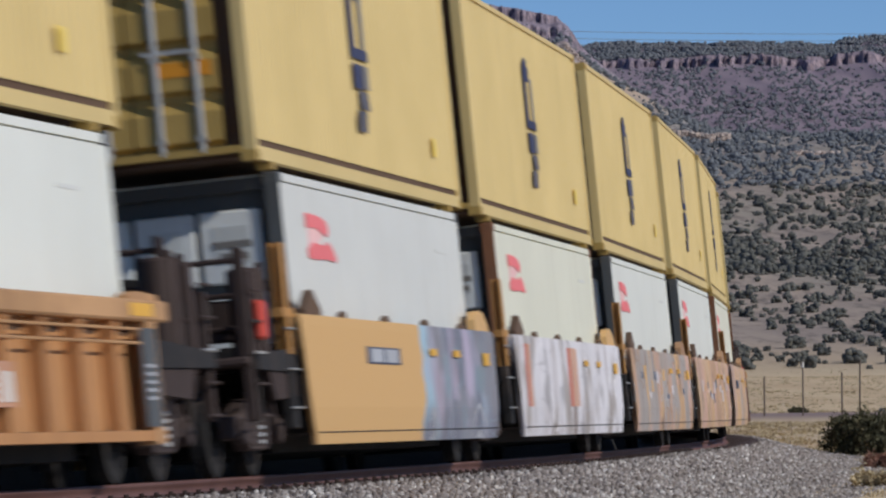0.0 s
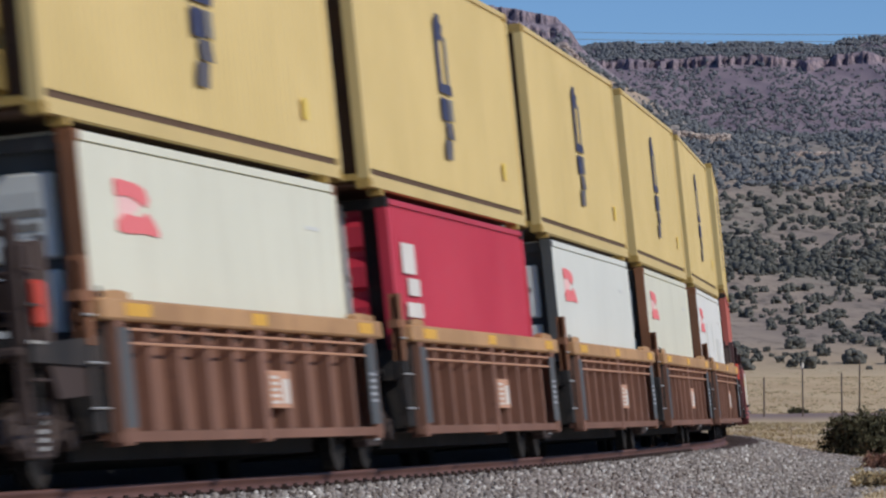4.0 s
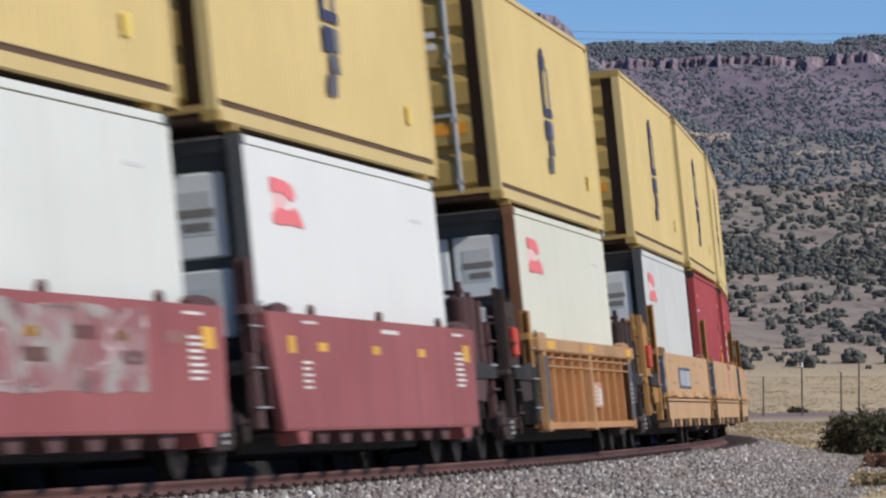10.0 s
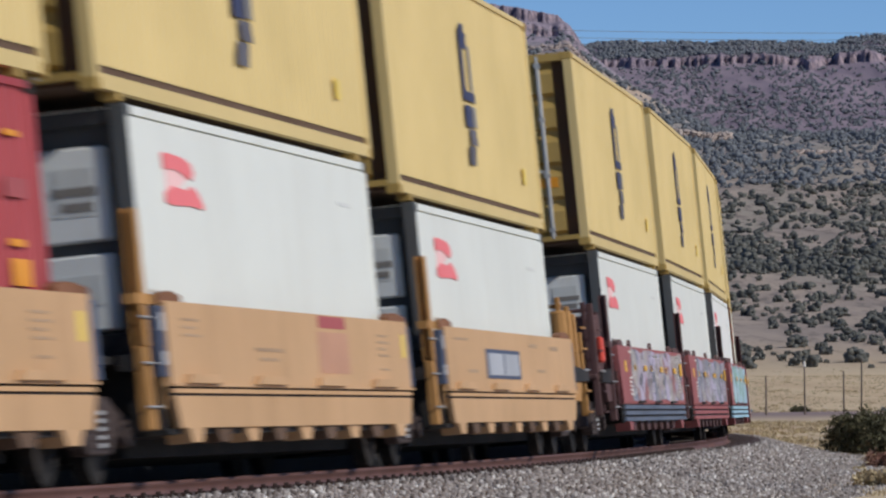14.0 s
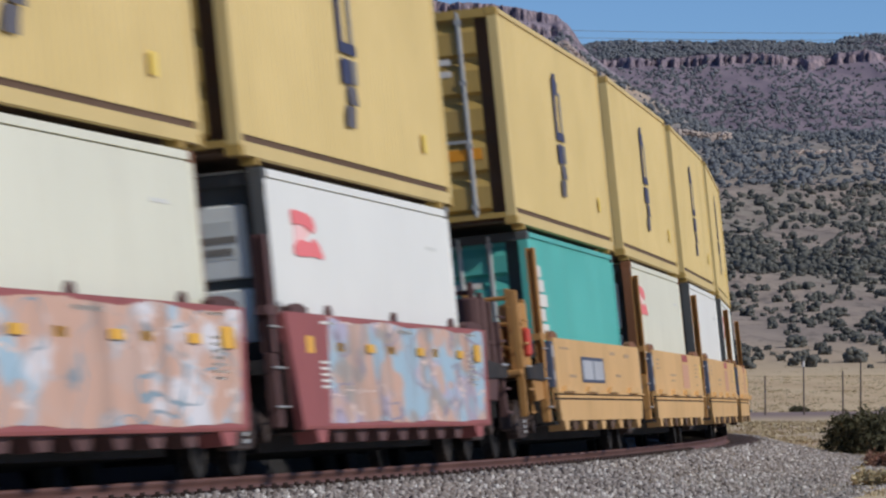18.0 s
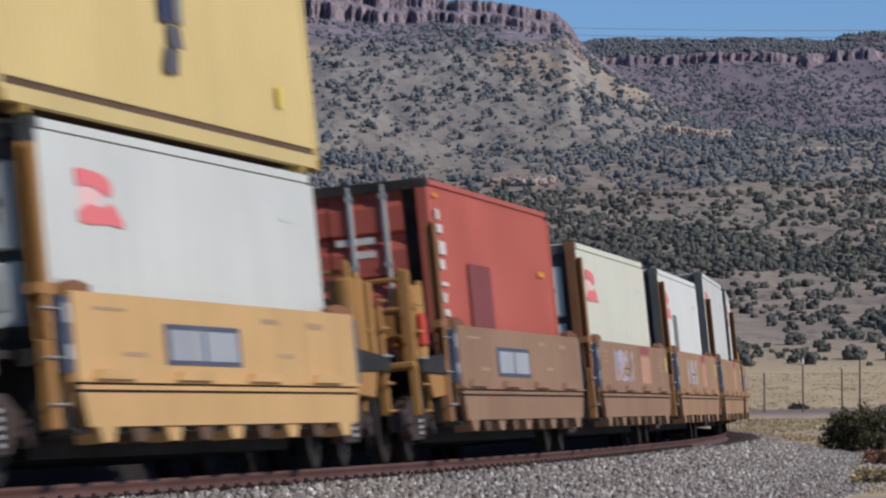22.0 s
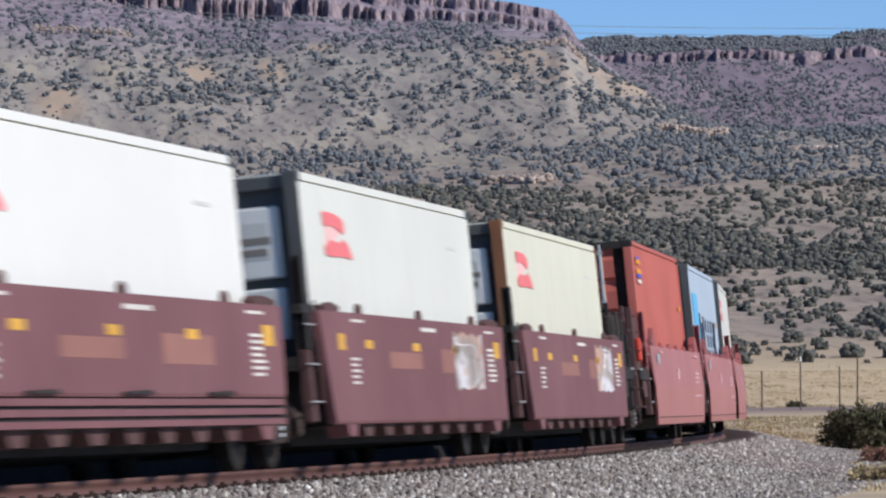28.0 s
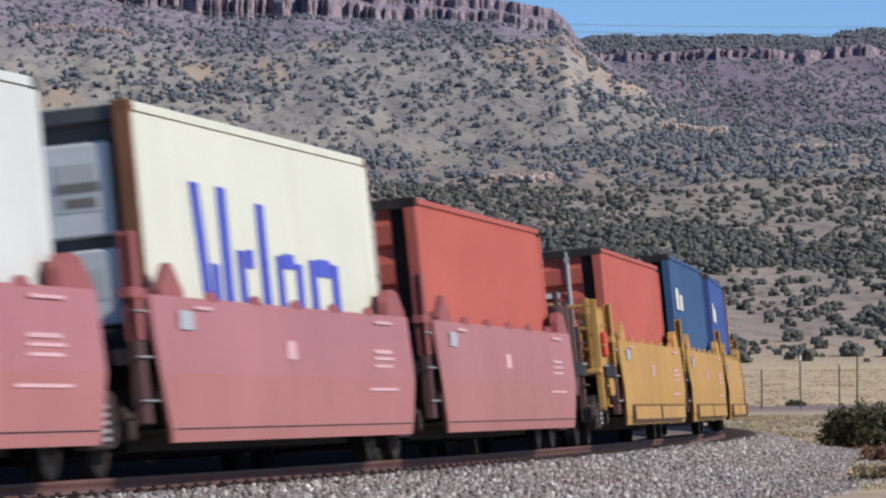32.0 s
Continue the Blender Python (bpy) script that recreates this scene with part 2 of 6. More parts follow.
def prism(bm, pts, y0, y1):
    """Polygon in x, z drawn through from y0 to y1."""
    a = [bm.verts.new((x, y0, z)) for x, z in pts]
    b = [bm.verts.new((x, y1, z)) for x, z in pts]
    n = len(pts)
    bm.faces.new(a)
    bm.faces.new(b[::-1])
    for i in range(n):
        j = (i + 1) % n
        bm.faces.new((a[j], a[i], b[i], b[j]))
    return bm


def bevelled(bm, w):
    bmesh.ops.bevel(bm, geom=list(bm.edges), offset=w, segments=1, affect="EDGES", clamp_overlap=True)
    return bm


def part(name, bm, material, parent=None, label=""):
    me = bpy.data.meshes.new(name)
    bmesh.ops.recalc_face_normals(bm, faces=list(bm.faces))
    bm.to_mesh(me)
    bm.free()
    me.materials.append(material)
    ob = new(name, me)
    if parent is not None:
        ob.parent = parent
    if label:
        ob["label"] = label
    return ob


def shared(name, me, parent, m=None):
    """One more object on a mesh that exists."""
    ob = new(name, me)
    ob.parent = parent
    if m is not None:
        ob.matrix_basis = m
    return ob


def soup(name, verts, faces, material, smooth=False):
    """A mesh from numpy arrays of vertices and triangles or quads."""
    me = bpy.data.meshes.new(name)
    n, k = faces.shape
    me.vertices.add(len(verts))
    me.vertices.foreach_set("co", np.asarray(verts, dtype=np.float32).ravel())
    me.loops.add(n * k)
    me.loops.foreach_set("vertex_index", np.asarray(faces, dtype=np.int32).ravel())
    me.polygons.add(n)
    me.polygons.foreach_set("loop_start", np.arange(0, n * k, k, dtype=np.int32))
    me.update(calc_edges=True)
    me.validate()
    if material is not None:
        me.materials.append(material)
    if smooth:
        me.polygons.foreach_set("use_smooth", np.ones(n, dtype=bool))
    return new(name, me)


NB = bmesh.new

# ---- the track's line ----
# s runs along the track away from the camera; PSI is the heading from +y towards +x
LEAN = 5.319
GRADE = 0.000756
S_GRID = np.arange(-900.0, 1001.0, 1.0)


def bend(s):
    """Curvature to the left."""
    k = 0.001623 - 9.0e-6 * np.clip(s, -25, 112)
    k = np.where(s > 112, np.minimum(0.0026, k + (s - 112) * 4.0e-5), k)
    return k + 0.0007 * np.clip((s - 77) / 6, 0, 1)


_k = bend(S_GRID)
_psi = np.concatenate([[0], -np.cumsum((_k[1:] + _k[:-1]) / 2)])
_psi += 0.188545 - np.interp(0.0, S_GRID, _psi)
_pm = (_psi[1:] + _psi[:-1]) / 2
_px = np.concatenate([[0], np.cumsum(np.sin(_pm))])
_py = np.concatenate([[0], np.cumsum(np.cos(_pm))])
_px += -5.98041 - np.interp(0.0, S_GRID, _px)
_py += 36.0 - np.interp(0.0, S_GRID, _py)


def line(s):
    s = np.asarray(s, dtype=float)
    z = GRADE * np.clip(s, -40, 160)
    return np.interp(s, S_GRID, _px), np.interp(s, S_GRID, _py), z, np.interp(s, S_GRID, _psi)


def off_line(s, o, z):
    """World points at s, o metres outwards (towards the camera's side) and z above, on the leaning track."""
    x, y, zz, psi = line(s)
    e = radians(LEAN)
    oo = o * math.cos(e) - z * math.sin(e)
    return np.stack([x + np.cos(psi) * oo, y - np.sin(psi) * oo, zz + o * math.sin(e) + z * math.cos(e)], -1)


def ride(s, half):
    """Pose of a rigid body that rests on the line at s - half and s + half: x along, z up and leaning."""
    xa, ya, za, _ = line(s - half)
    xb, yb, zb, _ = line(s + half)
    t = Vector((xb - xa, yb - ya, zb - za)).normalized()
    left = Vector((-t.y, t.x, 0)).normalized()
    up = t.cross(left)
    m = Matrix.Identity(4)
    for i, v in enumerate((t, left, up)):
        m.col[i][:3] = v
    m.translation = ((xa + xb) / 2, (ya + yb) / 2, (za + zb) / 2)
    return m @ Matrix.Rotation(radians(-LEAN), 4, "X")


# ---- ground, hills and mesas: one sheet ----
def smooth(a, b, x):
    t = np.clip((x - a) / (b - a), 0, 1)
    return t * t * (3 - 2 * t)


def vnoise(x, y, seed):
    """Smooth value noise on arrays."""
    xi, yi = np.floor(x).astype(np.int64), np.floor(y).astype(np.int64)
    fx, fy = x - xi, y - yi
    fx, fy = fx * fx * (3 - 2 * fx), fy * fy * (3 - 2 * fy)

    def h(i, j):
        n = (i * 374761393 + j * 668265263 + seed * 974711) & 0x7FFFFFFF
        n = ((n ^ (n >> 13)) * 1274126177) & 0x7FFFFFFF
        return ((n ^ (n >> 16)) & 0xFFFF) / 65535.0
    return (h(xi, yi) * (1 - fx) + h(xi + 1, yi) * fx) * (1 - fy) + (h(xi, yi + 1) * (1 - fx) + h(xi + 1, yi + 1) * fx) * fy


def fractal(x, y, seed, octaves=4):
    v, a, tot = 0.0, 1.0, 0.0
    for i in range(octaves):
        v = v + a * vnoise(x * 2 ** i, y * 2 ** i, seed + i)
        tot += a
        a *= 0.5
    return v / tot


def height(az, r):
    """Ground height at azimuth az (radians from +y towards +x) and distance r."""
    x, y = r * np.sin(az), r * np.cos(az)
    deg = np.degrees(az)
    z = -0.47 + 0.10 * (fractal(x / 9, y / 9, 3) - 0.5)
    # slow rise away from the track, with a low embankment across
    z = z + 0.8 * smooth(120, 245, r) * smooth(0.0, 2.6, deg)
    z = z + 0.42 * smooth(246, 252, r) * smooth(0.0, 2.6, deg)
    z = z + 4.2 * smooth(300, 640, r)
    # brush slope
    n = fractal((x + 0.1 * y) / 120, y / 520, 11, 5) - 0.5
    z = z + 94.0 * (np.clip((r - 610) / 1340, 0, 1.06) ** 1.12) + n * 16 * smooth(650, 1300, r) * (1 - 0.5 * smooth(1500, 1900, r))
    n2 = fractal((x + 0.1 * y) / 34, y / 150, 21, 4) - 0.5
    z = z + n2 * 5 * smooth(620, 1000, r)
    # the nearer mesa: its crest falls away towards a nose on the right
    crag = fractal(deg * 5, r * 0 + 2.0, 31, 3) - 0.5
    flute = fractal(deg * 38, r * 0 + 5.0, 37, 3) - 0.5
    rr = r + 22 * crag + 13 * flute
    top = np.interp(deg, [-5.5, -1.08, -0.5, 0.0, 1.03, 1.2, 1.33, 1.46, 1.6, 1.76, 2.08, 2.43, 2.72, 3.0, 5.5], [192, 177, 171.5, 167, 164, 162, 157, 149, 143.5, 137, 126, 113, 103, 99, 97])
    wall = np.maximum(1.2, (top - np.interp(deg, [-5.5, -3.6, -2.0, -0.5, 0.0, 1.03], [170, 165, 160, 159, 157.5, 155])) * (1 - smooth(1.1, 1.45, deg)))
    near = (top - wall - 97) * np.clip((r + 70 * n + 12 * n2 - 1790) / 500, 0, 1)
    tier = 22 * (fractal(deg * 21, r * 0 + 7.0, 43, 3) - 0.5)
    bite = 0.7 + 0.4 * fractal(deg * 3, r * 0 + 3.0, 47, 3)
    near = near + wall * bite * (0.45 * smooth(2272, 2280, rr + tier) + 0.55 * smooth(2294, 2302, rr)) + wall * (1 - bite) * smooth(2270, 2330, r)
    near = near * (1 - smooth(2330, 2460, r) * smooth(0.8, 1.5, deg)) + 6 * smooth(2320, 2700, r) * (1 - smooth(0.8, 1.5, deg))
    # the farther mesa with its long cliff band
    rr2 = r + 50 * crag + 20 * flute
    ragged = 4.0 * (fractal(deg * 6, r * 0 + 9, 41) - 0.5)
    far = 77 * np.clip((r - 2330) / 540, 0, 1) ** 1.2 + (1.5 + 3 * bite) * smooth(2868, 2875, rr2 + tier) + 2.5 * bite * smooth(2890, 2896, rr2) + (16.0 + 2.5 * smooth(3.6, 4.5, deg)) * smooth(2900, 3060, r) + 0.4 * ragged * smooth(2880, 2930, r)
    z = z + np.maximum(near, far) + n2 * 3 * smooth(1900, 2200, r)
    flat = smooth(-6.0, -14.0, deg) + smooth(30, 70, deg)
    low = -0.47 + 3.0 * smooth(900, 3000, r)
    return z * (1 - np.clip(flat, 0, 1)) + low * np.clip(flat, 0, 1)


az_in = np.radians(np.linspace(-5.4, 5.4, 640))
az_out = np.radians(np.concatenate([np.linspace(6, 30, 13), np.linspace(36, 324, 49), np.linspace(330, 353.9, 13)]))
AZ = np.concatenate([az_in, az_out])
R = np.concatenate([np.geomspace(2, 100, 24), np.linspace(104, 330, 46), np.linspace(340, 640, 16), np.linspace(652, 1800, 84),
                    np.linspace(1810, 2230, 80), np.linspace(2234, 2350, 46), np.linspace(2356, 2840, 60), np.linspace(2844, 2960, 40), np.linspace(2980, 3300, 12), np.linspace(3400, 4700, 6)])
A2, R2 = np.meshgrid(AZ, R)
Adeg = np.where(A2 > math.pi, A2 - 2 * math.pi, A2)
Z2 = height(Adeg, R2)
gv = np.stack([R2 * np.sin(A2), R2 * np.cos(A2), Z2], -1).reshape(-1, 3)
nr, na = len(R), len(AZ)
ii, jj = np.meshgrid(np.arange(nr - 1), np.arange(na), indexing="ij")
j2 = (jj + 1) % na
gf = np.stack([ii * na + jj, ii * na + j2, (ii + 1) * na + j2, (ii + 1) * na + jj], -1).reshape(-1, 4)[:, ::-1]
gv = np.concatenate([gv, [[0, 0, -0.47]]])
hub = np.array([[j, (j + 1) % na, len(gv) - 1, len(gv) - 1] for j in range(na)])


def ground_mat():
    """Dry grass on the flat, stony brush slopes, bare rock where it is steep."""
    m, t, bs = nodes_of("dry_ground")
    tc = t.nodes.new("ShaderNodeTexCoord")
    v = tc.outputs["Object"]
    sep = t.nodes.new("ShaderNodeSeparateXYZ")
    t.links.new(v, sep.inputs[0])
    dist = t.nodes.new("ShaderNodeVectorMath")
    dist.operation = "LENGTH"
    t.links.new(v, dist.inputs[0])
    d = dist.outputs["Value"]
    # tone and scree run down the slopes in slanting tongues
    lean_x = t.nodes.new("ShaderNodeMath")
    lean_x.operation = "MULTIPLY_ADD"
    lean_x.inputs[1].default_value = 0.1
    t.links.new(sep.outputs["Y"], lean_x.inputs[0])
    t.links.new(sep.outputs["X"], lean_x.inputs[2])
    down = t.nodes.new("ShaderNodeMath")
    down.operation = "MULTIPLY"
    down.inputs[1].default_value = 0.2
    t.links.new(sep.outputs["Y"], down.inputs[0])
    fall = t.nodes.new("ShaderNodeCombineXYZ")
    t.links.new(lean_x.outputs[0], fall.inputs[0])
    t.links.new(down.outputs[0], fall.inputs[1])
    w = fall.outputs[0]
    n_big = noise_tex(t, w, 0.022, 5, 0.6)
    n_mid = noise_tex(t, w, 0.07, 5, 0.65)
    n_small = noise_tex(t, v, 0.9, 5, 0.7)
    n_scree = noise_tex(t, w, 0.30, 4, 0.7)
    # by the track: straw, pinkish dirt, scrub
    grass = mix(t, ramp(t, n_small, 0.35, 0.65), srgb(182, 164, 144), srgb(208, 192, 162))
    grass = mix(t, ramp(t, noise_tex(t, v, 0.22, 4), 0.5, 0.66), grass, srgb(178, 154, 144))
    field = mix(t, ramp(t, n_mid, 0.35, 0.65), srgb(222, 200, 164), srgb(206, 180, 146))
    slope = mix(t, ramp(t, n_mid, 0.35, 0.65), srgb(154, 141, 132), srgb(184, 167, 151))
    slope = mix(t, ramp(t, n_big, 0.48, 0.62), slope, srgb(168, 158, 144))
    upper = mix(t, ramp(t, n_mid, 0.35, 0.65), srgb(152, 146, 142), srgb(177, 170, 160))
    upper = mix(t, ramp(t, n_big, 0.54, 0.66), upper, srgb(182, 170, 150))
    c = mix(t, ramp(t, d, 235, 262), grass, field)
    slope = mix(t, ramp(t, n_scree, 0.52, 0.62), slope, srgb(136, 125, 117))
    upper = mix(t, ramp(t, n_scree, 0.52, 0.62), upper, srgb(132, 124, 126))
    # purple-grey scree below the cliffs, in tongues
    high = t.nodes.new("ShaderNodeMath")
    high.operation = "MULTIPLY_ADD"
    high.inputs[1].default_value = 45.0
    t.links.new(n_big, high.inputs[0])
    t.links.new(sep.outputs["Z"], high.inputs[2])
    # lavender of distance haze goes into the scree tones too
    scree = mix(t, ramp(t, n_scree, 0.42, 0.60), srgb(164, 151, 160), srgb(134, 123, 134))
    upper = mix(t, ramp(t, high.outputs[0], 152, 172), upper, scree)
    # the farther mesa's flank is darker, mauve with distance haze in its colour
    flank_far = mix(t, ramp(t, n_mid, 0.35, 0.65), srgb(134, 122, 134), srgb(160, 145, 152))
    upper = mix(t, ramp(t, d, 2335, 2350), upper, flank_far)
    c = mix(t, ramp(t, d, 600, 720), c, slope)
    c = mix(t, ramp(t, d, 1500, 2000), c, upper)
    # bare tan earth on the nose and along the slope
    for spot, wide in (((32, 1995), 16), ((50, 2090), 9), ((66, 2010), 17), ((-43, 2060), 8), ((-86, 1990), 9), ((-130, 1890), 11), ((-60, 1990), 7)):
        off = t.nodes.new("ShaderNodeVectorMath")
        off.operation = "SUBTRACT"
        off.inputs[1].default_value = (spot[0] + 0.1 * spot[1], spot[1] * 0.2, 0)
        t.links.new(w, off.inputs[0])
        ln = t.nodes.new("ShaderNodeVectorMath")
        ln.operation = "LENGTH"
        t.links.new(off.outputs[0], ln.inputs[0])
        bare = t.nodes.new("ShaderNodeMath")
        bare.operation = "MULTIPLY"
        t.links.new(ramp(t, ln.outputs["Value"], wide, wide * 0.4), bare.inputs[0])
        t.links.new(ramp(t, n_mid, 0.32, 0.55), bare.inputs[1])
        c = mix(t, bare.outputs[0], c, srgb(190, 168, 148))
    # embankment of purple-grey gravel
    band = t.nodes.new("ShaderNodeMath")
    band.operation = "MULTIPLY"
    t.links.new(ramp(t, d, 246, 250), band.inputs[0])
    t.links.new(ramp(t, d, 266, 262), band.inputs[1])
    c = mix(t, band.outputs[0], c, srgb(152, 134, 130))
    g = t.nodes.new("ShaderNodeNewGeometry")
    nz = t.nodes.new("ShaderNodeSeparateXYZ")
    t.links.new(g.outputs["True Normal"], nz.inputs[0])
    # noise paints lit pillars and shaded cracks on the cliff, tinted haze lavender
    cliff = mix(t, ramp(t, noise_tex(t, mapped_plain(t, v, (0.3, 0.3, 0.10)), 1.0, 4), 0.40, 0.62), srgb(106, 97, 108), srgb(172, 153, 156))
    cliff = mix(t, ramp(t, noise_tex(t, mapped_plain(t, v, (0.55, 0.3, 0.05)), 1.0, 3), 0.56, 0.64), cliff, srgb(90, 84, 96))
    c = mix(t, ramp(t, nz.outputs["Z"], 0.80, 0.62), c, cliff)
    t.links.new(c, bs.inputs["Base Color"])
    bs.inputs["Roughness"].default_value = 0.95
    bs.inputs["Specular IOR Level"].default_value = 0.1
    relief(t, n_small, bs, 0.5, 0.15)
    return m


def mapped_plain(t, v, scale):
    mp = t.nodes.new("ShaderNodeMapping")
    mp.inputs["Scale"].default_value = scale
    t.links.new(v, mp.inputs["Vector"])
    return mp.outputs[0]


M["ground"] = ground_mat()
gf = np.concatenate([gf, hub[:, [1, 0, 2, 3]]])
ground_mesh_faces = gf[:-na]
ground = soup("ground", gv, ground_mesh_faces, M["ground"], smooth=True)
tagged(ground, "dry grass plain rising to brushy hills and mesas", "ground", kind="structure")

# close the sheet under the camera
bm = NB()
ring = [bm.verts.new(gv[j]) for j in range(na)]
bm.faces.new(ring[::-1])
part("ground_inner", bm, M["ground"])
tagged(bpy.data.objects["ground_inner"], "trodden dry grass under the tripod", "ground", kind="structure")


# ---- ballast and track ----
def sweep(name, ss, profile, material, closed=False):
    """Profile of (o, z) points drawn along the line."""
    rows = np.stack([off_line(ss, o, z) for o, z in profile], 1)
    n, k = rows.shape[:2]
    a, b = np.meshgrid(np.arange(n - 1), np.arange(k if closed else k - 1), indexing="ij")
    b2 = (b + 1) % k
    f = np.stack([a * k + b, (a + 1) * k + b, (a + 1) * k + b2, a * k + b2], -1).reshape(-1, 4)
    return soup(name, rows.reshape(-1, 3), f, material)


s_fine = np.concatenate([np.arange(-880, -40, 8.0), np.arange(-40, 170, 0.5), np.arange(170, 980, 8.0)])
TOE = 4.3
ballast = sweep("ballast_bed", s_fine, [(-2.6, -0.42), (-2.1, -0.24), (-1.3, -0.20), (0.0, -0.21), (1.3, -0.205), (1.75, -0.23), (2.4, -0.47), (3.2, -0.72), (TOE, -0.93), (4.8, -1.2)], M["ballast"])
tagged(ballast, "grey crushed-stone ballast bed with sloping shoulder", "track bed", kind="structure")

# added bank: blocks sky and daylight seen beneath the cars
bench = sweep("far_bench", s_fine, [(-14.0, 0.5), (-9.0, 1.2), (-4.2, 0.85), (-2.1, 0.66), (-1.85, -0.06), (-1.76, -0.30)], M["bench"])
tagged(bench, "added near-black bank that darkens the view under the train, on the far side", "track bed", kind="structure")

RAIL = [(-0.037, 0.0), (0.037, 0.0), (0.037, -0.035), (0.009, -0.05), (0.009, -0.145), (0.075, -0.162), (0.075, -0.175), (-0.075, -0.175), (-0.075, -0.162), (-0.009, -0.145), (-0.009, -0.05), (-0.037, -0.035)]
track = tagged(new("railway_track"), "single railway track of rusty rails on ties curving away", "track", kind="structure")
for side in (0.755, -0.755):
    rail = sweep("rail", s_fine, [(side + o, z) for o, z in RAIL[::-1]], M["rail"], closed=True)
    rail.parent = track
    head = sweep("rail_head", s_fine, [(side - 0.03, 0.003), (side + 0.03, 0.003)], M["rail_top"])
    head.parent = track
bm = box(NB(), -0.11, 0.11, -1.3, 1.3, -0.36, -0.179)
bevelled(bm, 0.02)
tie0 = part("tie", bm, M["tie"], track)
bm = NB()
for y in (-0.755 - 0.1, -0.755 + 0.1):
    box(bm, -0.07, 0.07, y - 0.06, y + 0.06, -0.18, -0.118)
    tube(bm, (0, y, -0.125), (0, y, -0.095), 0.024, 6)
clip0 = part("rail_clip", bm, M["clip"], tie0)
tie_s = np.arange(4, 150, 0.61)
for i, s in enumerate(tie_s):
    m = ride(float(s), 0.3)
    if i == 0:
        tie0.matrix_basis = m
        continue
    t2 = shared("tie", tie0.data, track, m)
    if s < 72:
        shared("rail_clip", clip0.data, t2)

# rusty, oil-stained ballast shoulder round the bend
stain = sweep("stained_shoulder", np.arange(72, 165, 0.5), [(0.85, -0.175), (1.1, -0.15), (1.4, -0.14), (1.62, -0.20), (1.66, -0.30)], M["stained"])
tagged(stain, "rust-stained dark ballast beside the rail", "track bed", kind="structure")

# loose stones of the near shoulder


def scatter_stones(n, s0, s1, o0, o1, lo, hi, seed):
    g = np.random.default_rng(seed)
    s = s0 + (s1 - s0) * g.random(n)
    o = o0 + (o1 - o0) * g.random(n) ** 1.1
    o = np.where((s > 80) & (o < 1.6), 1.6 + 3 * g.random(n), o)
    prof_o = [0.0, 1.3, 1.75, 2.4, 3.2, 4.3, 5.2]
    prof_z = [-0.21, -0.205, -0.23, -0.47, -0.72, -0.93, -0.99]
    z = np.interp(o, prof_o, prof_z)
    c = np.stack([off_line(np.array([a]), b, zz)[0] for a, b, zz in zip(s, o, z)])
    size = lo + (hi - lo) * g.random(n) ** 2
    cube = np.array([[x, y, zc] for x in (-1, 1) for y in (-1, 1) for zc in (-1, 1)], dtype=float)
    v = cube[None] * (0.55 + 0.6 * g.random((n, 8, 1))) * np.array([1, 0.8, 0.62])
    ang = g.random((n, 3)) * 6.28
    ca, sa = np.cos(ang), np.sin(ang)
    x, y, zc = v[..., 0].copy(), v[..., 1].copy(), v[..., 2].copy()
    x, y = x * ca[:, :1] - y * sa[:, :1], x * sa[:, :1] + y * ca[:, :1]
    x, zc = x * ca[:, 1:2] - zc * sa[:, 1:2], x * sa[:, 1:2] + zc * ca[:, 1:2]
    v = np.stack([x, y, zc], -1) * (size / 2)[:, None, None] + c[:, None]
    quads = np.array([[0, 1, 3, 2], [4, 6, 7, 5], [0, 4, 5, 1], [2, 3, 7, 6], [0, 2, 6, 4], [1, 5, 7, 3]])
    f = (quads[None] + (np.arange(n) * 8)[:, None, None]).reshape(-1, 4)
    return v.reshape(-1, 3), f


sv, sf = scatter_stones(50000, 9, 140, 0.88, 5.2, 0.05, 0.11, 5)
stones = soup("ballast_stones", sv, sf, M["stone"])
tagged(stones, "loose grey crushed stones along the track", "gravel", kind="stuff")


# ---- plants ----
def leaf_mat(name, a, b, c3):
    m, t, bs = nodes_of(name)
    g = t.nodes.new("ShaderNodeNewGeometry")
    r = g.outputs["Random Per Island"]
    c = mix(t, ramp(t, r, 0.0, 0.7), a, b)
    c = mix(t, ramp(t, r, 0.75, 1.0), c, c3)
    tc = t.nodes.new("ShaderNodeTexCoord")
    c = mix(t, ramp(t, noise_tex(t, tc.outputs["Object"], 1.7, 4), 0.4, 0.7), c, tuple(x * 0.55 for x in a))
    t.links.new(c, bs.inputs["Base Color"])
    bs.inputs["Roughness"].default_value = 0.85
    bs.inputs["Specular IOR Level"].default_value = 0.15
    return m


# paler and bluer than the near ones: distance haze mixed into the leaf colour
M["juniper"] = leaf_mat("juniper_haze_tint", srgb(114, 118, 123), srgb(126, 130, 134), srgb(138, 140, 140))
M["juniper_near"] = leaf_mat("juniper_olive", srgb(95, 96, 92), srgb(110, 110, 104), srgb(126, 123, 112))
M["bush"] = leaf_mat("bush_leaf", srgb(78, 78, 60), srgb(98, 96, 74), srgb(124, 114, 90))
M["straw"] = leaf_mat("dry_grass", srgb(190, 172, 138), srgb(208, 192, 156), srgb(160, 140, 114))
M["dead_brush"] = leaf_mat("dead_brush_twig", srgb(136, 98, 88), srgb(158, 120, 104), srgb(180, 150, 128))
M["bark"] = paint("bark_grey", (92, 78, 66), 0.95, amount=0.4, vary=0.2)
M["ledge"] = stones_mat("pale_ledge_rock", srgb(206, 188, 174), srgb(174, 156, 146), srgb(228, 212, 200))

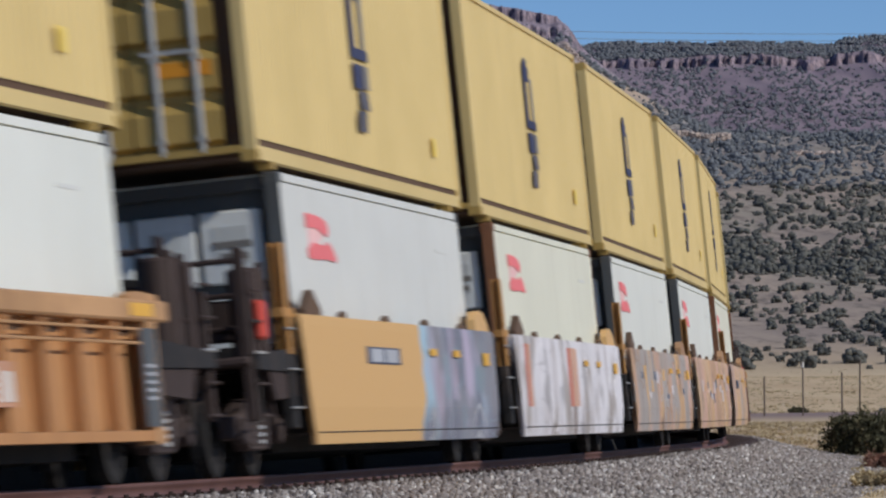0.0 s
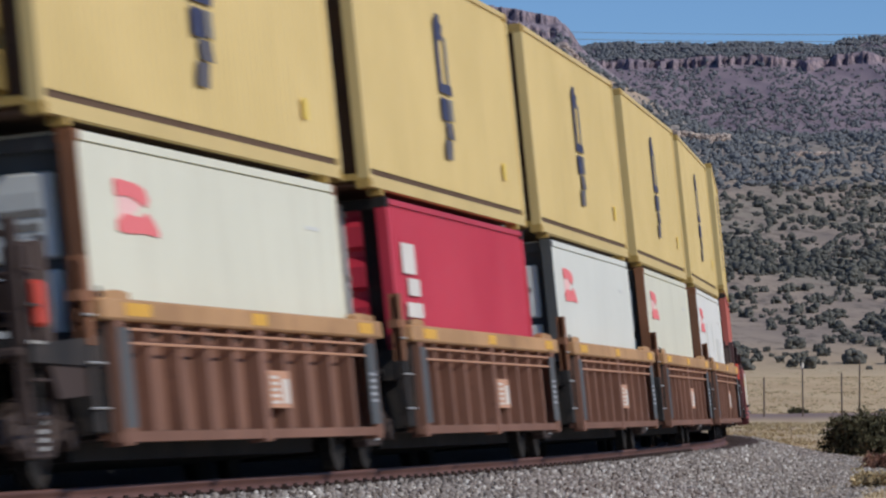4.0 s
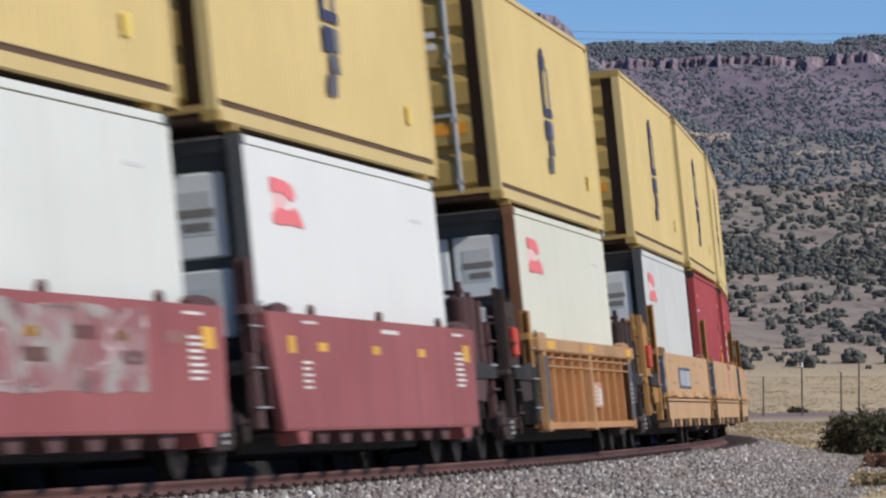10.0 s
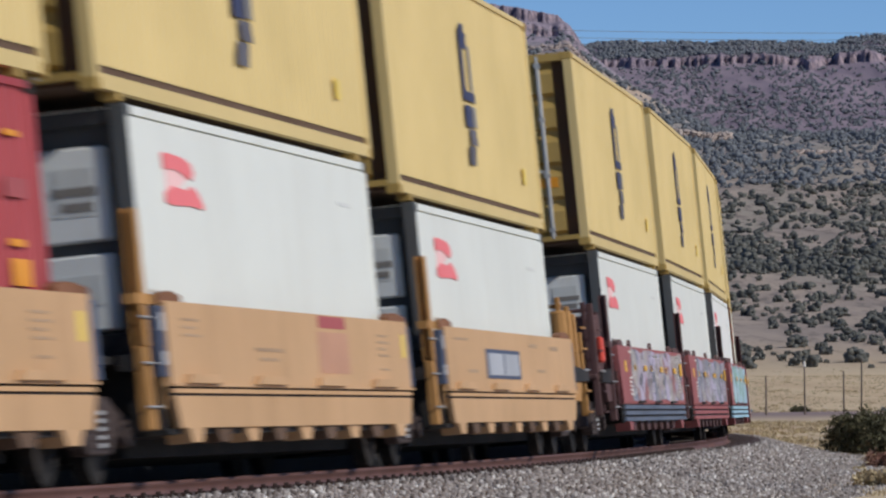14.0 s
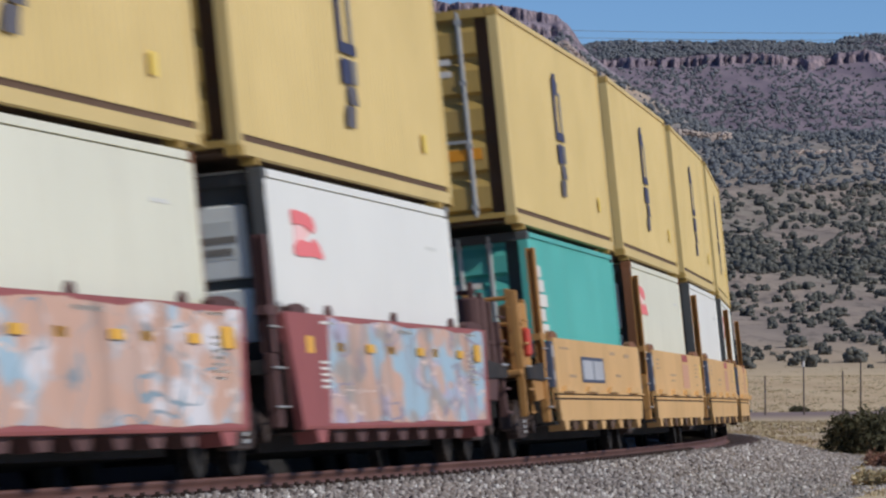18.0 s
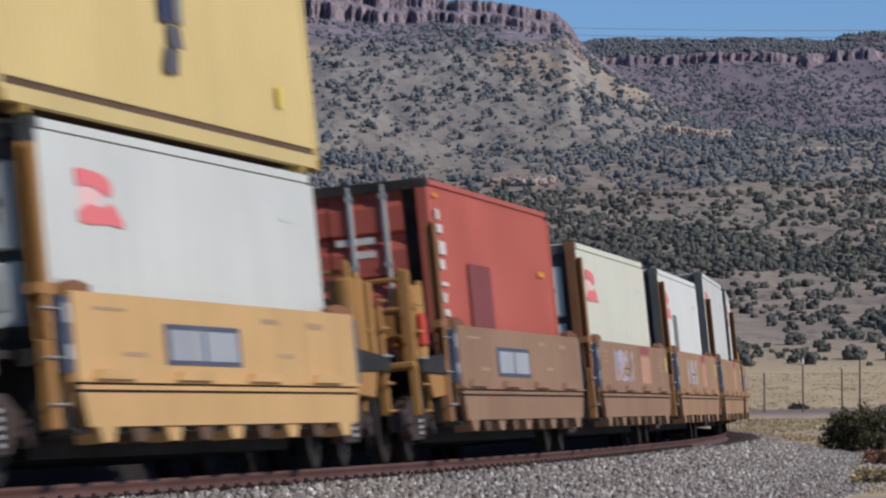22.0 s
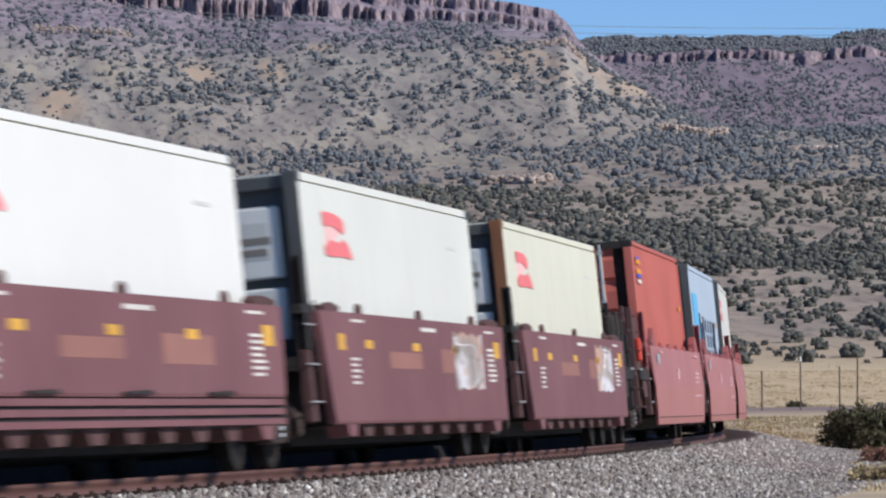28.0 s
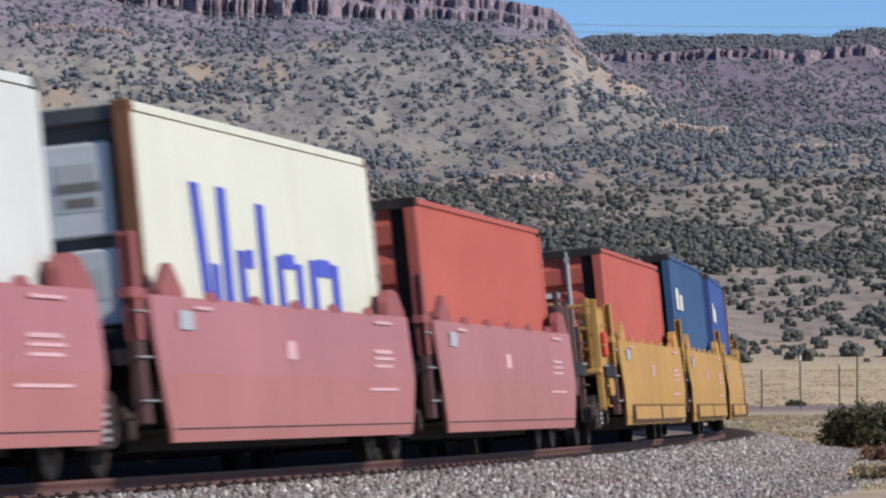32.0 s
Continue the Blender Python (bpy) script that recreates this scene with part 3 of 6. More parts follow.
_g = (1 + 5 ** 0.5) / 2
ICO_V = np.array([(-1, _g, 0), (1, _g, 0), (-1, -_g, 0), (1, -_g, 0), (0, -1, _g), (0, 1, _g), (0, -1, -_g), (0, 1, -_g), (_g, 0, -1), (_g, 0, 1), (-_g, 0, -1), (-_g, 0, 1)]) / 1.902
_e = {(a, b) for a in range(12) for b in range(12) if a != b and np.linalg.norm(ICO_V[a] - ICO_V[b]) < 1.1}
ICO_F = np.array([(a, b, c) if np.dot(np.cross(ICO_V[b] - ICO_V[a], ICO_V[c] - ICO_V[a]), ICO_V[a]) > 0 else (a, c, b)
                  for a in range(12) for b in range(a + 1, 12) for c in range(b + 1, 12) if (a, b) in _e and (b, c) in _e and (a, c) in _e])


def lumps(centres, radii, g, rough=0.35):
    """Many uneven twenty-sided lumps as one array of vertices and triangles."""
    n = len(centres)
    v = ICO_V[None] * radii[:, None, :] * (1 + rough * (g.random((n, 12, 1)) * 2 - 1)) + centres[:, None]
    f = (ICO_F[None] + (np.arange(n) * 12)[:, None, None]).reshape(-1, 3)
    return v.reshape(-1, 3), f


def surface(az, r):
    return np.stack([r * np.sin(az), r * np.cos(az), height(az, r)], -1)


def brush(n, az0, az1, r0, r1, size, seed, clumps, patch_scale, cut, power=1.0, lump=1.0):
    """Junipers strewn over the slopes in drifts."""
    g = np.random.default_rng(seed)
    az = radians(az0) + radians(az1 - az0) * g.random(n)
    r = r0 + (r1 - r0) * g.random(n) ** power
    x, y = r * np.sin(az), r * np.cos(az)
    keep = fractal((x + 0.1 * y) / (0.6 * patch_scale), y / (4 * patch_scale), seed, 4) + 0.25 * (g.random(n) - 0.5) > cut
    az, r = az[keep], r[keep]
    p = surface(az, r)
    w = size * (0.35 + 0.95 * g.random(len(p)) ** 1.4)
    c, rad = [], []
    for k in range(clumps):
        d = (g.random((len(p), 3)) - 0.5) * np.array([1.1, 0.9, 0.7]) * w[:, None]
        d[:, 2] += w * 0.42
        c.append(p + d)
        rr = w * (0.26 + 0.22 * g.random(len(p))) * lump
        rad.append(np.stack([rr * 1.15, rr * 1.1, rr], -1))
    return lumps(np.concatenate(c), np.concatenate(rad), g, 0.45)


def join(*pairs):
    vs, fs, k = [], [], 0
    for v, f in pairs:
        vs.append(v)
        fs.append(f + k)
        k += len(v)
    return np.concatenate(vs), np.concatenate(fs)


jv, jf = join(
    brush(70, 2.6, 5.0, 628, 690, 1.35, 58, 36, 30, 0.42, 1.0, 0.6),
    brush(2000, -5.0, 5.0, 690, 1010, 1.15, 51, 14, 60, 0.41, 1.0, 0.78),
    brush(6800, -5.0, 5.0, 900, 1430, 1.25, 52, 5, 60, 0.39, 1.0, 1.1))
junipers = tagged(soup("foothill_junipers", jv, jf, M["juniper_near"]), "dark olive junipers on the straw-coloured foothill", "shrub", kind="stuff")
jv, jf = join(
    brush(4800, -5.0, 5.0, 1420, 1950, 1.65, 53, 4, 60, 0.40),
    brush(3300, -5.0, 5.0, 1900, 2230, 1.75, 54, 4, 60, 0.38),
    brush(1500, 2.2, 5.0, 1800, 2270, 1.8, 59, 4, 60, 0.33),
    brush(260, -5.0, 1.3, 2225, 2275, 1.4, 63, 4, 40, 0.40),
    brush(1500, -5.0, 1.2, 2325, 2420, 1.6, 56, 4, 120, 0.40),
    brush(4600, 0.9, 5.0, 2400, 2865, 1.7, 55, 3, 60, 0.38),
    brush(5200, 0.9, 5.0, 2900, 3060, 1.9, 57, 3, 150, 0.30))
junipers = tagged(soup("junipers", jv, jf, M["juniper"]), "blue-grey junipers, distance haze in their colour, dotted over the brushy slopes", "shrub", kind="stuff")

# scrub on the flat at the foot of the hills and by the fence
sv, sf = brush(12, 2.5, 5.2, 300, 330, 0.25, 62, 8, 20, 0.5)
scrub = tagged(soup("field_scrub", sv, sf, M["juniper"]), "low scrub in the far junipers' haze tint on the straw-coloured field", "shrub", kind="stuff")


# pale rock ledges along the slopes
def ledge(az0, az1, r0, lift, n, size, seed):
    g = np.random.default_rng(seed)
    a = radians(az0) + radians(az1 - az0) * g.random(n)
    r = r0 + 10 * (g.random(n) - 0.5) + 30 * (fractal(np.degrees(a) * 4, a * 0, seed) - 0.5)
    p = surface(a, r)
    p[:, 2] += lift * g.random(n)
    s = size * (0.4 + 0.9 * g.random(n))
    return lumps(p, np.stack([s * 1.4, s, s * 0.9], -1), g, 0.4)


lv, lf = join(ledge(2.25, 2.98, 1845, 3.0, 900, 0.5, 71), ledge(0.45, 1.15, 1478, 2.0, 420, 0.6, 72), ledge(-4.2, -3.2, 2080, 2.0, 200, 0.5, 73), ledge(0.9, 1.5, 2060, 2, 120, 0.5, 74), ledge(3.6, 4.1, 1700, 1.2, 150, 0.6, 75))
tagged(soup("pale_ledges", lv, lf, M["ledge"]), "pale broken rock ledges on the slope", "rock", kind="stuff")


def leaves(centres, radius, per, size, g):
    """Small leaf triangles around the clump centres."""
    n = len(centres) * per
    c = np.repeat(centres, per, 0) + (g.normal(size=(n, 3))) * np.repeat(radius, per)[:, None] * 0.45
    d = g.normal(size=(n, 3, 3)) * size
    return (c[:, None] + d).reshape(-1, 3), np.arange(n * 3).reshape(-1, 3)


def bush(name, x, y, w, h, seed, label, clumps=70, per=60, leaf=0.05, mat="bush"):
    g = np.random.default_rng(seed)
    z = float(height(np.array([math.atan2(x, y)]), np.array([math.hypot(x, y)]))[0])
    root = tagged(new(name), label, "bush")
    root.location = (x, y, z)
    bm = NB()
    for k in range(9):
        a = k * 0.7 + g.random()
        q = Vector((math.cos(a) * w * (0.15 + 0.25 * g.random()), math.sin(a) * w * 0.25, h * (0.45 + 0.4 * g.random())))
        tube(bm, (0.03 * k - 0.1, 0, -0.05), q * 0.5, 0.045, 6, 0.03)
        tube(bm, q * 0.5, q, 0.03, 6, 0.008)
    part("trunk", bm, M["bark"], root)
    a, q = g.random(clumps) * 6.28, g.random(clumps) ** 0.5
    up = g.random(clumps)
    width = w / 2 * (0.55 + 0.5 * np.sin(np.pi * (0.2 + 0.7 * up)))
    c = np.stack([np.cos(a) * q * width, np.sin(a) * q * width, 0.12 * h + up * h * 0.82], -1)
    v, f = leaves(c, np.full(clumps, w * 0.13), per, leaf, g)
    crown = soup("crown", v, f, M[mat])
    crown.parent = root
    return root


bush("bush", 10.75, 141, 2.2, 0.98, 81, "dark green rounded bush on dry grass beside the gravel", 120, 90, 0.045)
bush("grass_clump", 6.6, 84.5, 0.8, 0.22, 84, "straw-coloured tall grass clump at the gravel's edge", 30, 40, 0.03, "straw")
bush("dry_brush", 8.95, 113.5, 0.75, 0.3, 85, "reddish-brown dead brush at the gravel's edge", 40, 50, 0.025, "dead_brush")
bush("low_bush", 17.6, 275, 0.9, 0.28, 83, "low dry bush at the field's edge", 40, 40, 0.05)


# dry grass beyond the ballast
def tufts(n, seed):
    g = np.random.default_rng(seed)
    s = 40 + 110 * g.random(n)
    o = 5.2 + 15 * g.random(n) ** 1.4
    q = np.stack([off_line(np.array([a]), b, 0.0)[0] for a, b in zip(s, o)])
    r = np.hypot(q[:, 0], q[:, 1])
    keep = fractal(q[:, 0] / 2.2, q[:, 1] / 5, seed, 3) > 0.44
    q, r = q[keep], r[keep]
    q[:, 2] = height(np.arctan2(q[:, 0], q[:, 1]), r)
    vs, n = [], len(q)
    for k in range(9):
        a = g.random(n) * 6.28
        hgt = 0.03 + 0.07 * g.random(n)
        lean = 0.12 * g.random(n)
        b = q + np.stack([np.cos(a) * 0.06, np.sin(a) * 0.06, np.full(n, -0.02)], -1)
        side = np.stack([-np.sin(a) * 0.012, np.cos(a) * 0.012, a * 0], -1)
        tip = b + np.stack([np.cos(a) * lean, np.sin(a) * lean, hgt], -1)
        vs.append(np.stack([b - side, b + side, tip], 1))
    v = np.concatenate(vs).reshape(-1, 3)
    return v, np.arange(len(v)).reshape(-1, 3)


def far_tufts(n, seed, r0=112, r1=240, size=1.0):
    g = np.random.default_rng(seed)
    az, r = radians(2.6) + radians(2.9) * g.random(n), r0 + (r1 - r0) * g.random(n)
    keep = fractal(r * np.sin(az) / 2.5, r / 7, seed, 3) > 0.45
    p = surface(az[keep], r[keep])
    m, vs = len(p), []
    for k in range(7):
        a = g.random(m) * 6.28
        hgt = size * (0.04 + 0.10 * g.random(m))
        b = p + np.stack([np.cos(a) * 0.12 * size, np.sin(a) * 0.12 * size, np.full(m, -0.02)], -1)
        side = np.stack([-np.sin(a) * 0.03 * size, np.cos(a) * 0.03 * size, a * 0], -1)
        tip = b + np.stack([np.cos(a) * 0.12, np.sin(a) * 0.12, hgt], -1)
        vs.append(np.stack([b - side, b + side, tip], 1))
    v = np.concatenate(vs).reshape(-1, 3)
    return v, np.arange(len(v)).reshape(-1, 3)


tv, tf = join(tufts(5000, 91), far_tufts(5000, 92), far_tufts(3500, 93, 268, 640, 1.2))
tagged(soup("dry_grass", tv, tf, M["straw"]), "dry straw-coloured grass tufts beside the track", "grass", kind="stuff")


# ---- fence posts and wires ----
def fence_post(x, y, h, lean, tip=False):
    z = float(height(np.array([math.atan2(x, y)]), np.array([math.hypot(x, y)]))[0])
    bm = tube(NB(), (0, 0, -0.1), (lean, 0, h), 0.04, 8, 0.034)
    tube(bm, (lean, 0, h), (lean, 0, h + 0.02), 0.034, 8, 0.015)
    root = tagged(new("fence_post"), "weathered fence post with a pale tip" if tip else "thin weathered fence post", "post", "fence posts")
    root.location = (x, y, z)
    part("post", bm, M["post_wood"], root)
    if tip:
        part("tip", tube(NB(), (lean, 0, h - 0.12), (lean, 0, h + 0.14), 0.06, 8, 0.05), M["post_white"], root)
    for k in (0.35, 0.6, 0.85):
        bm = NB()
        box(bm, lean * k - 0.045, lean * k + 0.045, -0.045, 0.045, h * k - 0.01, h * k + 0.01)
        part("wire_staple", bm, M["cable"], root)
    return root


FENCE = [(14.44, 1.75, 0.0, False), (16.18, 2.25, 0.0, True), (17.94, 1.9, 0.0, False), (18.73, 2.45, 0.03, False), (20.6, 1.8, 0.0, False)]
for fx, fh, lean, tip in FENCE:
    fence_post(fx, 249.5, fh, lean, tip)


def cable(x0, y0, z0, x1, y1, z1, sag, r):
    bm = NB()
    pts = []
    for i in range(25):
        k = i / 24
        pts.append((x0 + (x1 - x0) * k, y0 + (y1 - y0) * k, z0 + (z1 - z0) * k - sag * 4 * k * (1 - k)))
    rings = [[bm.verts.new((p[0], p[1] + r * math.cos(a * 1.2566), p[2] + r * math.sin(a * 1.2566))) for a in range(5)] for p in pts]
    for u, w in zip(rings, rings[1:]):
        for a in range(5):
            b = (a + 1) % 5
            bm.faces.new((u[a], u[b], w[b], w[a]))
    return tagged(part("overhead_cable", bm, M["cable"]), "thin grey overhead power cable across the sky", "cable", "overhead cables")


for dz in (0.0, 0.7, 1.5):
    cable(-75, 600, 46.4 + dz, 75, 640, 43.4 + dz, 2.0, 0.03)


# ---- containers ----
def corrugated(bm, x0, x1, y, z0, z1, out, pitch=0.28, deep=0.036):
    """Side sheet with upright trapezoid corrugations."""
    n = max(1, int((x1 - x0) / pitch))
    w = (x1 - x0) / n
    xs, ys = [], []
    for i in range(n):
        a = x0 + i * w
        xs += [a, a + 0.26 * w, a + 0.5 * w, a + 0.76 * w]
        ys += [y, y, y - out * deep, y - out * deep]
    xs.append(x1)
    ys.append(y)
    lo = [bm.verts.new((a, b, z0)) for a, b in zip(xs, ys)]
    hi = [bm.verts.new((a, b, z1)) for a, b in zip(xs, ys)]
    for i in range(len(xs) - 1):
        bm.faces.new((lo[i], lo[i + 1], hi[i + 1], hi[i]))
    # back sheet, so that the wall has thickness
    b = y - out * (deep + 0.012)
    v = [bm.verts.new(p) for p in ((x0, b, z0), (x1, b, z0), (x1, b, z1), (x0, b, z1))]
    bm.faces.new(v)


W2 = 1.219  # half width of a container


def corner_posts(root, mat, hl, h, low=0.0):
    first = None
    for x in (-hl, hl - 0.14):
        for y in (-W2, W2 - 0.14):
            if first is None:
                first = part("corner_post", bevelled(box(NB(), 0, 0.14, 0, 0.14, low + 0.11, h - 0.11), 0.008), mat, root)
                first.matrix_basis = pose(x, y, 0)
            else:
                shared("corner_post", first.data, root, pose(x, y, 0))


def castings(root, hl, h, mat, low=0.0):
    if mat.name not in CASTING:
        bm = bevelled(box(NB(), -0.09, 0.09, -0.085, 0.085, -0.06, 0.06), 0.012)
        tube(bm, (0, -0.095, 0), (0, 0.095, 0), 0.03, 8)
        CASTING[mat.name] = part("corner_casting", bm, mat, root)
        me = CASTING[mat.name].data
        CASTING[mat.name].matrix_basis = pose(-hl + 0.086, -W2 + 0.082, low + 0.058)
        first = True
    else:
        me, first = CASTING[mat.name].data, False
    for x in (-hl + 0.086, hl - 0.086):
        for y in (-W2 + 0.082, W2 - 0.082):
            for z in (low + 0.058, h - 0.058):
                if y > 0:
                    continue
                if first:
                    first = False
                    continue
                shared("corner_casting", me, root, pose(x, y, z))


CASTING = {}
PROTO = {}


def door_end(root, hl, h, z0, mat, dark, rods, mark):
    """Two door leaves with horizontal corrugations, locking rods and labels at the near end."""
    x = -hl + 0.11
    for y0, y1 in ((-W2 + 0.32, -0.012), (0.012, W2 - 0.2)):
        bm = NB()
        n = 5
        step = (h - z0 - 0.22) / n
        pts = []
        for i in range(n):
            a = z0 + 0.1 + i * step
            pts += [(x, a), (x - 0.08, a + 0.05), (x - 0.08, a + step - 0.18), (x, a + step - 0.06)]
        pts += [(x, h - 0.1), (x + 0.05, h - 0.1), (x + 0.05, z0 + 0.04), (x, z0 + 0.04)]
        a = [bm.verts.new((p[0], y0, p[1])) for p in pts]
        b = [bm.verts.new((p[0], y1, p[1])) for p in pts]
        k = len(pts)
        bm.faces.new(a)
        bm.faces.new(b[::-1])
        for i in range(k):
            j = (i + 1) % k
            bm.faces.new((a[j], a[i], b[i], b[j]))
        # yellow doors take the darker yellow: the end's shade put into their colour
        leaf = part("door_leaf", bm, dark if dark.name == "container_yellow_frame_shade" else mat, root)
        for f in (0.24, 0.70):
            y = y0 + (y1 - y0) * f
            bm = tube(NB(), (x - 0.085, y, z0 + 0.03), (x - 0.085, y, h - 0.03), 0.034, 8)
            for zz in (0.06, 0.35, 0.65, 0.94):
                box(bm, x - 0.12, x - 0.01, y - 0.045, y + 0.045, z0 + (h - z0) * zz - 0.03, z0 + (h - z0) * zz + 0.03)
            part("lock_rod", bm, rods, leaf, "pale galvanised locking rod")
        bm = box(NB(), x - 0.11, x - 0.07, y0 + 0.2, y0 + 0.75, z0 + 1.03, z0 + 1.07)
        part("door_handle", bm, rods, leaf)
        if mark is not None:
            bm = NB()
            if y0 < 0:
                box(bm, x - 0.088, x - 0.079, y0 + 0.06, y0 + 0.6, z0 + 0.8, z0 + 0.95)
            else:
                box(bm, x - 0.088, x - 0.079, y0 + 0.3, y1 - 0.3, z0 + 0.8, z0 + 0.95)
            part("door_label", bm, mark, leaf, "orange door label")
        bm = box(NB(), x - 0.088, x - 0.079, y0 + 0.36, y0 + 0.82, h - 0.72, h - 0.64)
        if y0 < 0:
            box(bm, x - 0.088, x - 0.079, y0 + 0.36, y0 + 0.66, h - 0.88, h - 0.80)
        part("door_number_bar", bm, M["white_mark"], leaf)
    part("door_header", box(NB(), -hl, -hl + 0.12, -W2 + 0.14, W2 - 0.14, h - 0.12, h), dark, root)
    part("door_sill", box(NB(), -hl, -hl + 0.12, -W2 + 0.14, W2 - 0.14, z0, z0 + 0.07), dark, root)
    # dark backing panel behind both leaves, brown on yellow containers
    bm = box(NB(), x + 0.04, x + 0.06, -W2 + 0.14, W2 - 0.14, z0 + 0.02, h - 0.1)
    part("door_frame", bm, M["rust_dark"] if dark.name == "container_yellow_frame_shade" else dark, root)


def box_container(key, hl, h, mat, dark, rods, mark, label, group, low=0.0, marks=None):
    """A dry container with corrugated sides; its base rests at z = 0."""
    root = tagged(new("container"), label, "container", group)
    corner_posts(root, mat, hl, h, low)
    for y in (-W2, W2 - 0.06):
        part("top_rail", box(NB(), -hl + 0.14, hl - 0.14, y, y + 0.06, h - 0.075, h - 0.012), mat, root)
    part("header", box(NB(), hl - 0.1, hl, -W2 + 0.14, W2 - 0.14, h - 0.1, h), mat, root)
    for y in (-W2 + 0.004, W2 - 0.084):
        part("bottom_rail", box(NB(), -hl + 0.17, hl - 0.17, y, y + 0.08, low + 0.02, low + 0.155), mat, root)
    for y, o in ((-W2 + 0.02, -1), (W2 - 0.02, 1)):
        bm = NB()
        corrugated(bm, -hl + 0.14, hl - 0.14, y, low + 0.235, h - 0.075, o)
        part("side_panel", bm, mat, root)
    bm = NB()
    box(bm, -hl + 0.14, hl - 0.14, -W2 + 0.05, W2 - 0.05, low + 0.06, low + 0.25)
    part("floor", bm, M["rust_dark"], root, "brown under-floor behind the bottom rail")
    bm = box(NB(), -hl + 0.05, hl - 0.05, -W2 + 0.03, W2 - 0.03, h - 0.04, h - 0.015)
    part("roof", bm, mat, root)
    bm = NB()
    corr = hl - 0.03
    box(bm, corr - 0.03, corr, -W2 + 0.12, W2 - 0.12, low + 0.1, h - 0.1)
    part("front_panel", bm, mat, root)
    door_end(root, hl, h, low + 0.1, mat, dark, rods, mark)
    castings(root, hl, h, dark, low)
    if low > 0:
        for x in (-6.0, 6.0):
            for y in (-1.13,):
                part("stacking_cone", box(NB(), x - 0.1, x + 0.1, y - 0.08, y + 0.08, 0.0, low + 0.11), dark, root)
    if marks:
        marks(root)
    PROTO[key] = root
    return root


def plaque(root, name, mat, rects, y=-W2, label=""):
    """Flat painted marks on the near side, each a part: rectangles of x0, x1, z0, z1 or sheared ones with a fifth number."""
    for r in rects:
        bm = NB()
        x0, x1, z0, z1 = r[:4]
        d = r[4] if len(r) > 4 else 0.0
        prism(bm, [(x0, z0), (x1, z0), (x1 + d, z1), (x0 + d, z1)], y - 0.004, y + 0.004)
        part(name, bm, mat, root, label)


def outline(root, name, mat, pts, y=-W2, label=""):
    """One flat painted mark of any outline on the near side."""
    return part(name, prism(NB(), pts, y - 0.004, y + 0.004), mat, root, label)


def yellow_marks(root):
    # emblem: a tall stroke pair over a block, then broken lower strokes
    x = -0.45
    outline(root, "side_emblem", M["navy"], [(x - 0.04, 1.48), (x + 1.08, 1.48), (x + 1.08, 1.6), (x + 0.26, 1.6), (x + 0.26, 2.14), (x + 0.6, 2.14), (x + 0.72, 2.34), (x + 0.5, 2.36), (x + 0.56, 2.46), (x + 0.22, 2.46), (x, 2.28), (x, 1.6), (x - 0.04, 1.6)], label="navy painted emblem")
    plaque(root, "side_emblem", M["navy"], [
                                            (x + 0.05, x + 0.6, 1.14, 1.42)], label="navy painted emblem")
    plaque(root, "side_emblem", M["grey_navy"], [(x + 0.35, x + 0.95, 0.92, 1.12, -0.1), (x + 0.05, x + 0.6, 0.66, 0.9, 0.1)], y=-W2 - 0.001, label="grey-navy lower strokes of the emblem")
    plaque(root, "side_emblem_grey", M["grey_mark"], [(x + 0.72, x + 0.94, 1.6, 2.2), (x + 0.68, x + 1.02, 1.16, 1.42)], y=-W2 - 0.002, label="grey shadow strokes of the emblem")
    plaque(root, "side_label", M["soft_orange"], [(4.95, 5.22, 0.62, 0.84)])


